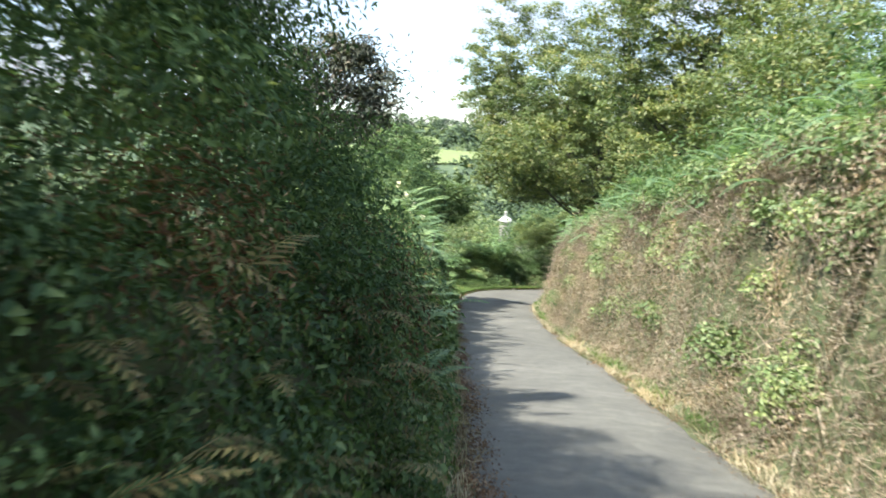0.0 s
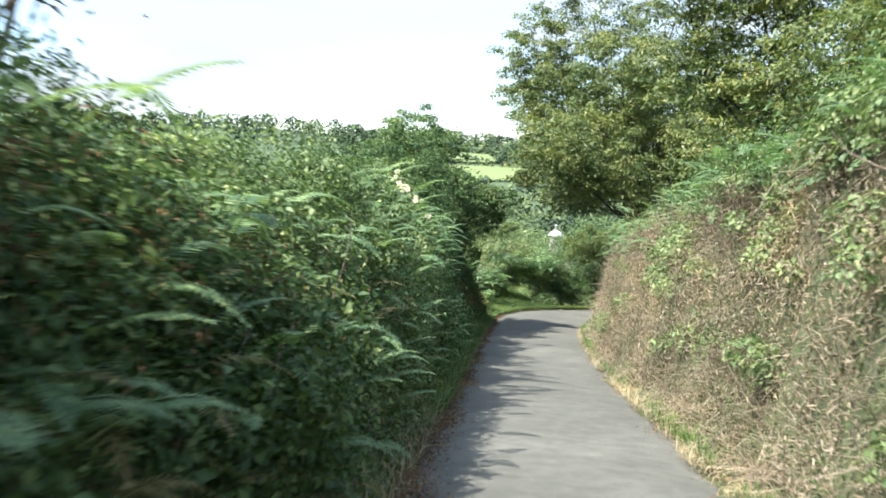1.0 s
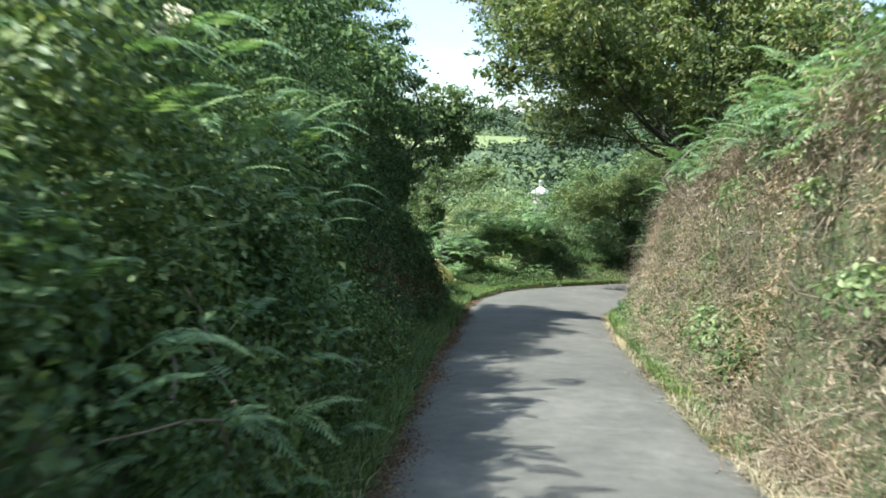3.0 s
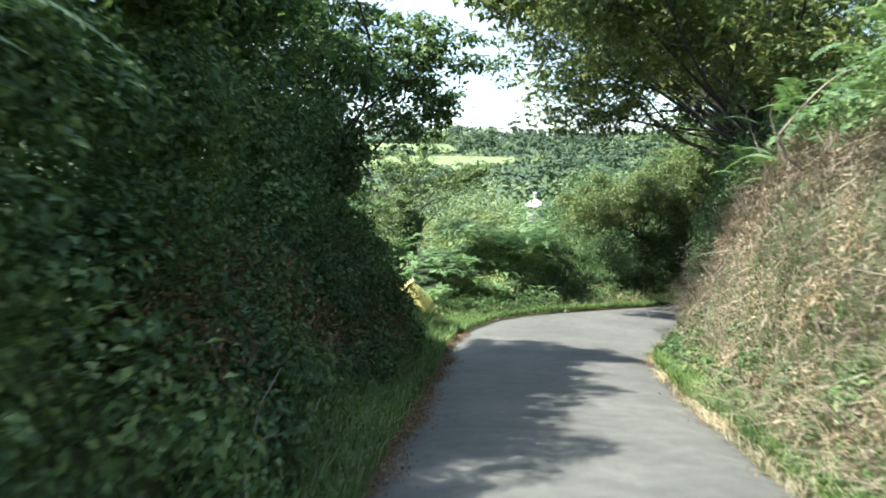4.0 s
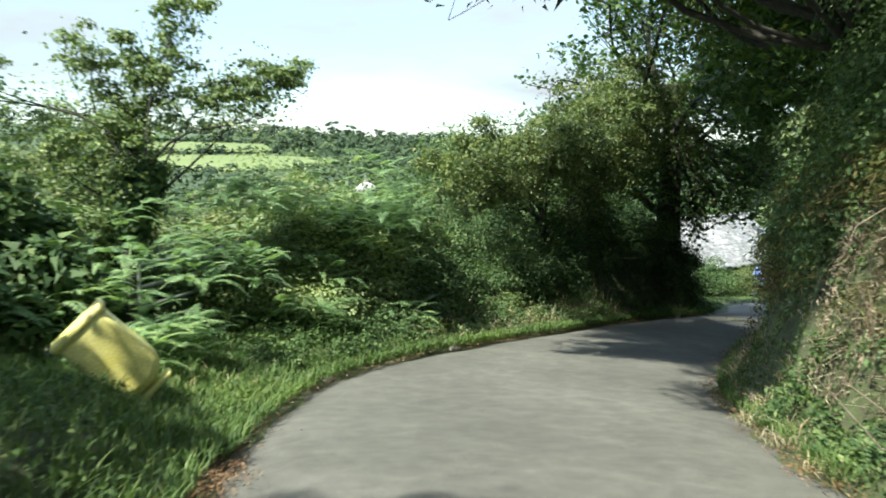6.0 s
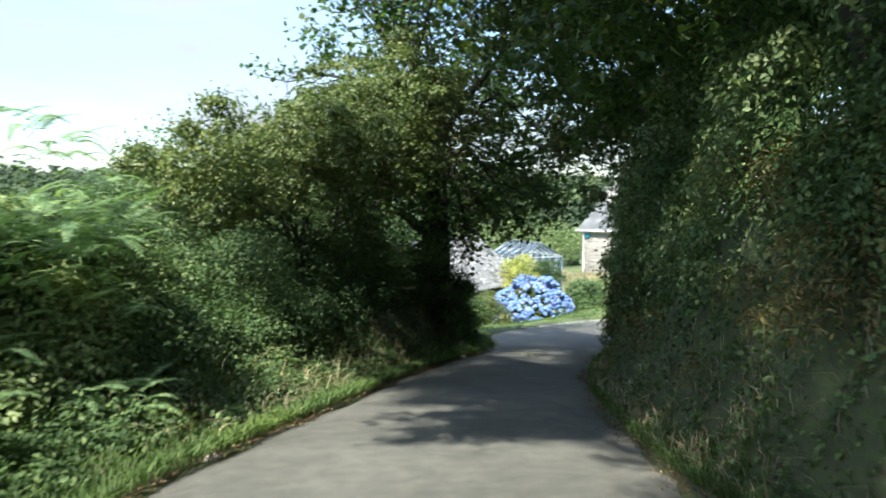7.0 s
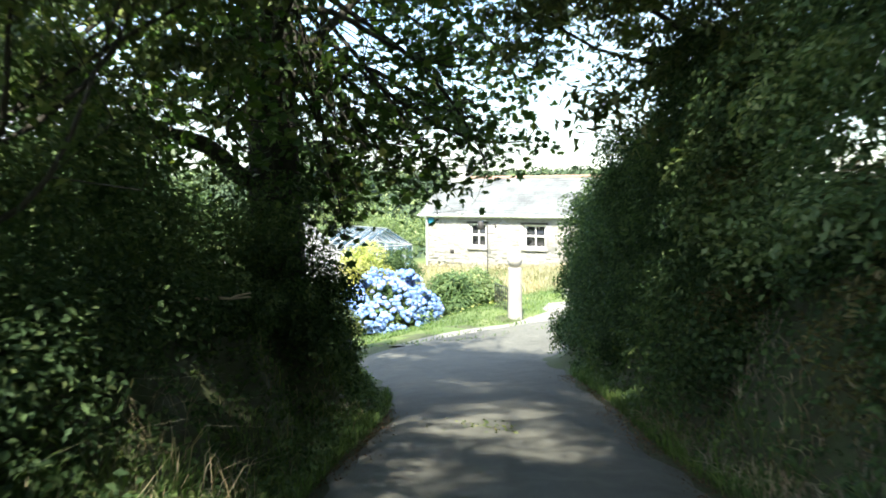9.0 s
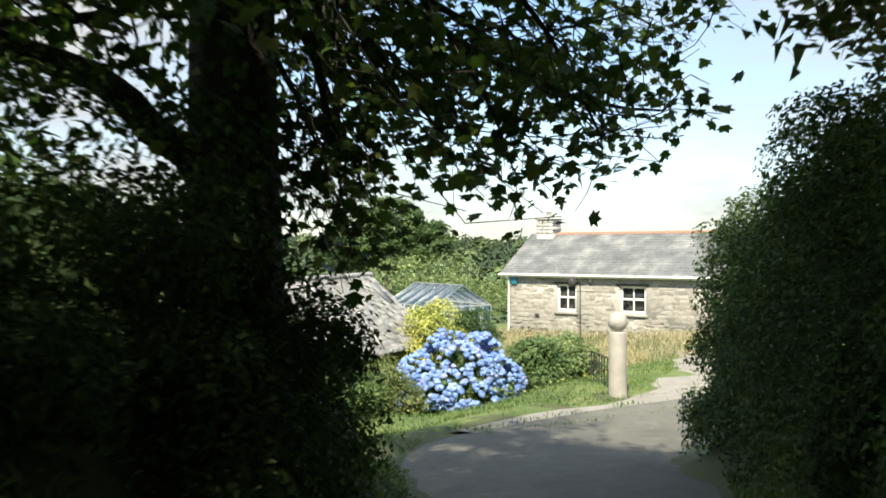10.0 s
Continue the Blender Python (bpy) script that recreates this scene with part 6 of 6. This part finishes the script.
ring = lambda k, y: [(x * k, y, 0.45 + (z - 0.45) * k) for x, z in outline]
g.add(ring(1.0, 0.16) + ring(1.0, -0.02) + ring(0.93, -0.05) + ring(0.8, -0.062), None, [(q * n + i, q * n + (i + 1) % n, (q + 1) * n + (i + 1) % n, (q + 1) * n + i) for q in range(3) for i in range(n)])
g.add(ring(0.8, -0.062), [(0, i + 1, i) for i in range(1, n - 1)])
g.add(ring(1.0, 0.16), [(0, i, i + 1) for i in range(1, n - 1)])
part("shell", g, ch, "", M_YELLOW)
part("rim", box(Geo(), (-0.22, -0.07, 0.88), (0.22, 0.17, 0.97), 0.02), ch, "", M_YELLOW)
part("foot", box(Geo(), (-0.13, -0.02, -0.09), (0.17, 0.14, -0.03), 0.015), ch, "", M_YELLOW)

# galvanised field gate standing open in the gap
M_GALV = surface_material("galvanised_tube", [(0.3, (0.34, 0.35, 0.35)), (0.7, (0.50, 0.51, 0.50))], scale=7, rough=0.55, metal=0.5, bump=0.1)
gate = empty("field_gate", (0.02, 40.75, -5.62), "grey galvanised tube gate standing open in bracken", "gate", turn=68.0)
for z in (0.12, 0.34, 0.55, 0.78, 1.02):
    g = Geo()
    tube(g, [(0.0, 0, z), (1.6, 0.003, z - 0.012), (3.1, 0, z)], 0.021, 8)
    part("rail", g, gate, "", M_GALV)
for x in (0.0, 1.55, 3.1):
    g = Geo()
    tube(g, [(x, 0, 0.06), (x, 0, 1.04)], 0.024 if x != 1.55 else 0.018, 8)
    part("upright", g, gate, "", M_GALV)
g = Geo()
tube(g, [(-0.16, 0, -0.3), (-0.16, 0.01, 1.2)], [0.06, 0.05], 10)
part("gate_post", g, gate, "dark weathered wooden post", M_BARK)

M_PALE = surface_material("pale_lead", [(0.3, (0.42, 0.41, 0.38)), (0.7, (0.56, 0.55, 0.52))], scale=4, rough=0.6, bump=0.1)
# small garden house down the valley, with a white cap roof
gz = empty("garden_house", (5.3, 67.7, land(5.3, 67.7)[0]), "small grey garden house with a white pyramid roof", "garden house")
hgt = -5.05 - land(5.3, 67.7)[0]
part("wall", lathe(Geo(), [(0.45, -0.2), (0.45, hgt)], 6), gz, "", M_GRANITE)
part("roof", lathe(Geo(), [(0.45, hgt - 0.03), (0.62, hgt), (0.62, hgt + 0.03), (0.45, hgt + 0.2), (0.22, hgt + 0.36), (0.06, hgt + 0.42)], 6), gz, "pale roof", M_PALE)
part("finial", lathe(Geo(), [(0.07, hgt + 0.4), (0.1, hgt + 0.45), (0.09, hgt + 0.72), (0.12, hgt + 0.75), (0.1, hgt + 0.8), (0, hgt + 0.82)], 10), gz, "", M_PALE)

# pale stones at the lane's edge and on the verge
rng = np.random.default_rng(271)
for x, y, s in ((2.0, 40.3, 0.10), (3.95, 42.75, 0.09), (4.05, 31.7, 0.07), (12.4, 51.0, 0.07), (10.9, 49.75, 0.08)):
    bm = bmesh.new()
    bmesh.ops.create_icosphere(bm, subdivisions=2, radius=s)
    for v in bm.verts:
        v.co *= 1 + 0.25 * noise.noise(v.co * 14 + Vector((x, y, 0)))
        v.co.z *= 0.55
    me = bpy.data.meshes.new("stone")
    bm.to_mesh(me)
    bm.free()
    me.materials.append(M_GRANITE)
    o = tagged(new("stone", me), "small pale stone at the edge of the lane", "stone", "edge stones")
    o.matrix_world = pose(x, y, land(x, y)[0] + s * 0.25, 0, 0, rng.uniform(0, 360))

# yellow-green moss down the middle of the lane
g = Geo()
for x, y in ((12.0, 49.1),):
    p = np.column_stack([x + rng.normal(size=60) * 0.16, y + rng.normal(size=60) * 0.22])
    leaves(g, rng, np.column_stack([p, base_height(p[:, 0], p[:, 1]) + 0.04]), rng.normal(size=(60, 3)) * 0.4 + [0, 0, 1], 0.05, 0.7)
stuff("lane_moss", g, M_OLIVE, "yellow-green moss and weeds in the lane", "moss")

# bare sticks in the dark hedge and on the verge
def stick(points, r, label):
    p = glide(points, 0.12)
    e = tagged(new("dead_stick", None), label, "stick")
    e.matrix_world = pose(*points[0])
    g = Geo()
    tube(g, p - np.array(points[0]), np.linspace(r, r * 0.4, len(p)), 6)
    part("branch", g, e, "", M_TWIG)
    return e


stick([(8.75, 49.4, -5.9), (9.4, 49.95, -5.86), (10.2, 50.5, -5.83)], 0.018, "bare pale stick poking out of a dark hedge")
e = stick([(8.43, 47.95, -6.55), (7.9, 47.6, -6.52), (7.4, 47.2, -6.36), (7.1, 46.95, -6.5)], 0.022, "forked pale dead branch lying on a verge")
for q in ([(-0.5, -0.35, 0.03), (-0.7, -0.5, 0.22), (-0.95, -0.5, 0.32)], [(-1.0, -0.72, 0.2), (-1.3, -0.6, 0.45), (-1.5, -0.65, 0.42)]):
    g = Geo()
    tube(g, q, [0.014, 0.01, 0.006], 5)
    part("twig", g, e, "", M_TWIG)
stick([(6.93, 47.3, -6.1), (6.6, 46.9, -6.35), (6.5, 46.6, -6.6)], 0.014, "bent dry stalk standing on a verge")
stick([(4.4, 46.2, -5.35), (4.75, 45.95, -5.55), (5.1, 45.72, -5.78)], 0.022, "snapped pale pole leaning out of a thicket")

# rubble stones in the cottage front
rng = np.random.default_rng(281)
blocks = []
for k in range(10):
    bm = bmesh.new()
    bmesh.ops.create_cube(bm, size=1.0)
    bmesh.ops.bevel(bm, geom=bm.edges[:], offset=0.2, segments=1, affect="EDGES")
    for v in bm.verts:
        v.co += Vector(rng.uniform(-0.09, 0.09, 3))
    me = bpy.data.meshes.new("stone")
    bm.to_mesh(me)
    bm.free()
    me.materials.append(M_STONE)
    blocks.append(me)
z = 0.0
while z < 2.42:
    hc = rng.uniform(0.13, 0.22)
    x = 0.04
    while x < 8.6:
        w = rng.uniform(0.13, 0.44)
        hh = hc * rng.uniform(0.6, 1.25)
        if not any(x < w1 + 0.1 and x + w > w0 - 0.1 and z < t1 + 0.08 and z + hh > t0 - 0.05 for w0, w1, t0, t1 in WINDOWS) and rng.random() > 0.05:
            o = part("stone", blocks[int(rng.integers(10))], front)
            o.matrix_basis = Matrix.LocRotScale((x + w / 2, 0.0, z + hh / 2 + rng.uniform(-0.045, 0.045)), Euler((0, rng.uniform(-0.16, 0.16), 0)), (w - 0.012, rng.uniform(0.012, 0.034), hh - 0.012))
        x += w
    z += hc

# pale arched bramble stem over the bank
g = Geo()
u = np.linspace(0, 1, 9)[:, None]
tube(g, np.array([3.95, 28.2, -1.75]) + u * [0.75, 0.02, 0.3] + np.sin(u * 2.0) * [0, 0, 0.32], np.linspace(0.014, 0.006, 9), 6)
tube(g, [(3.95, 28.2, -1.75), (4.05, 28.25, -1.95), (4.5, 28.4, -2.25)], [0.014, 0.015, 0.016], 6)
tagged(new("bramble", g.mesh("bramble", M_TWIG)), "pale bare bramble cane arching out over a bank", "bramble")
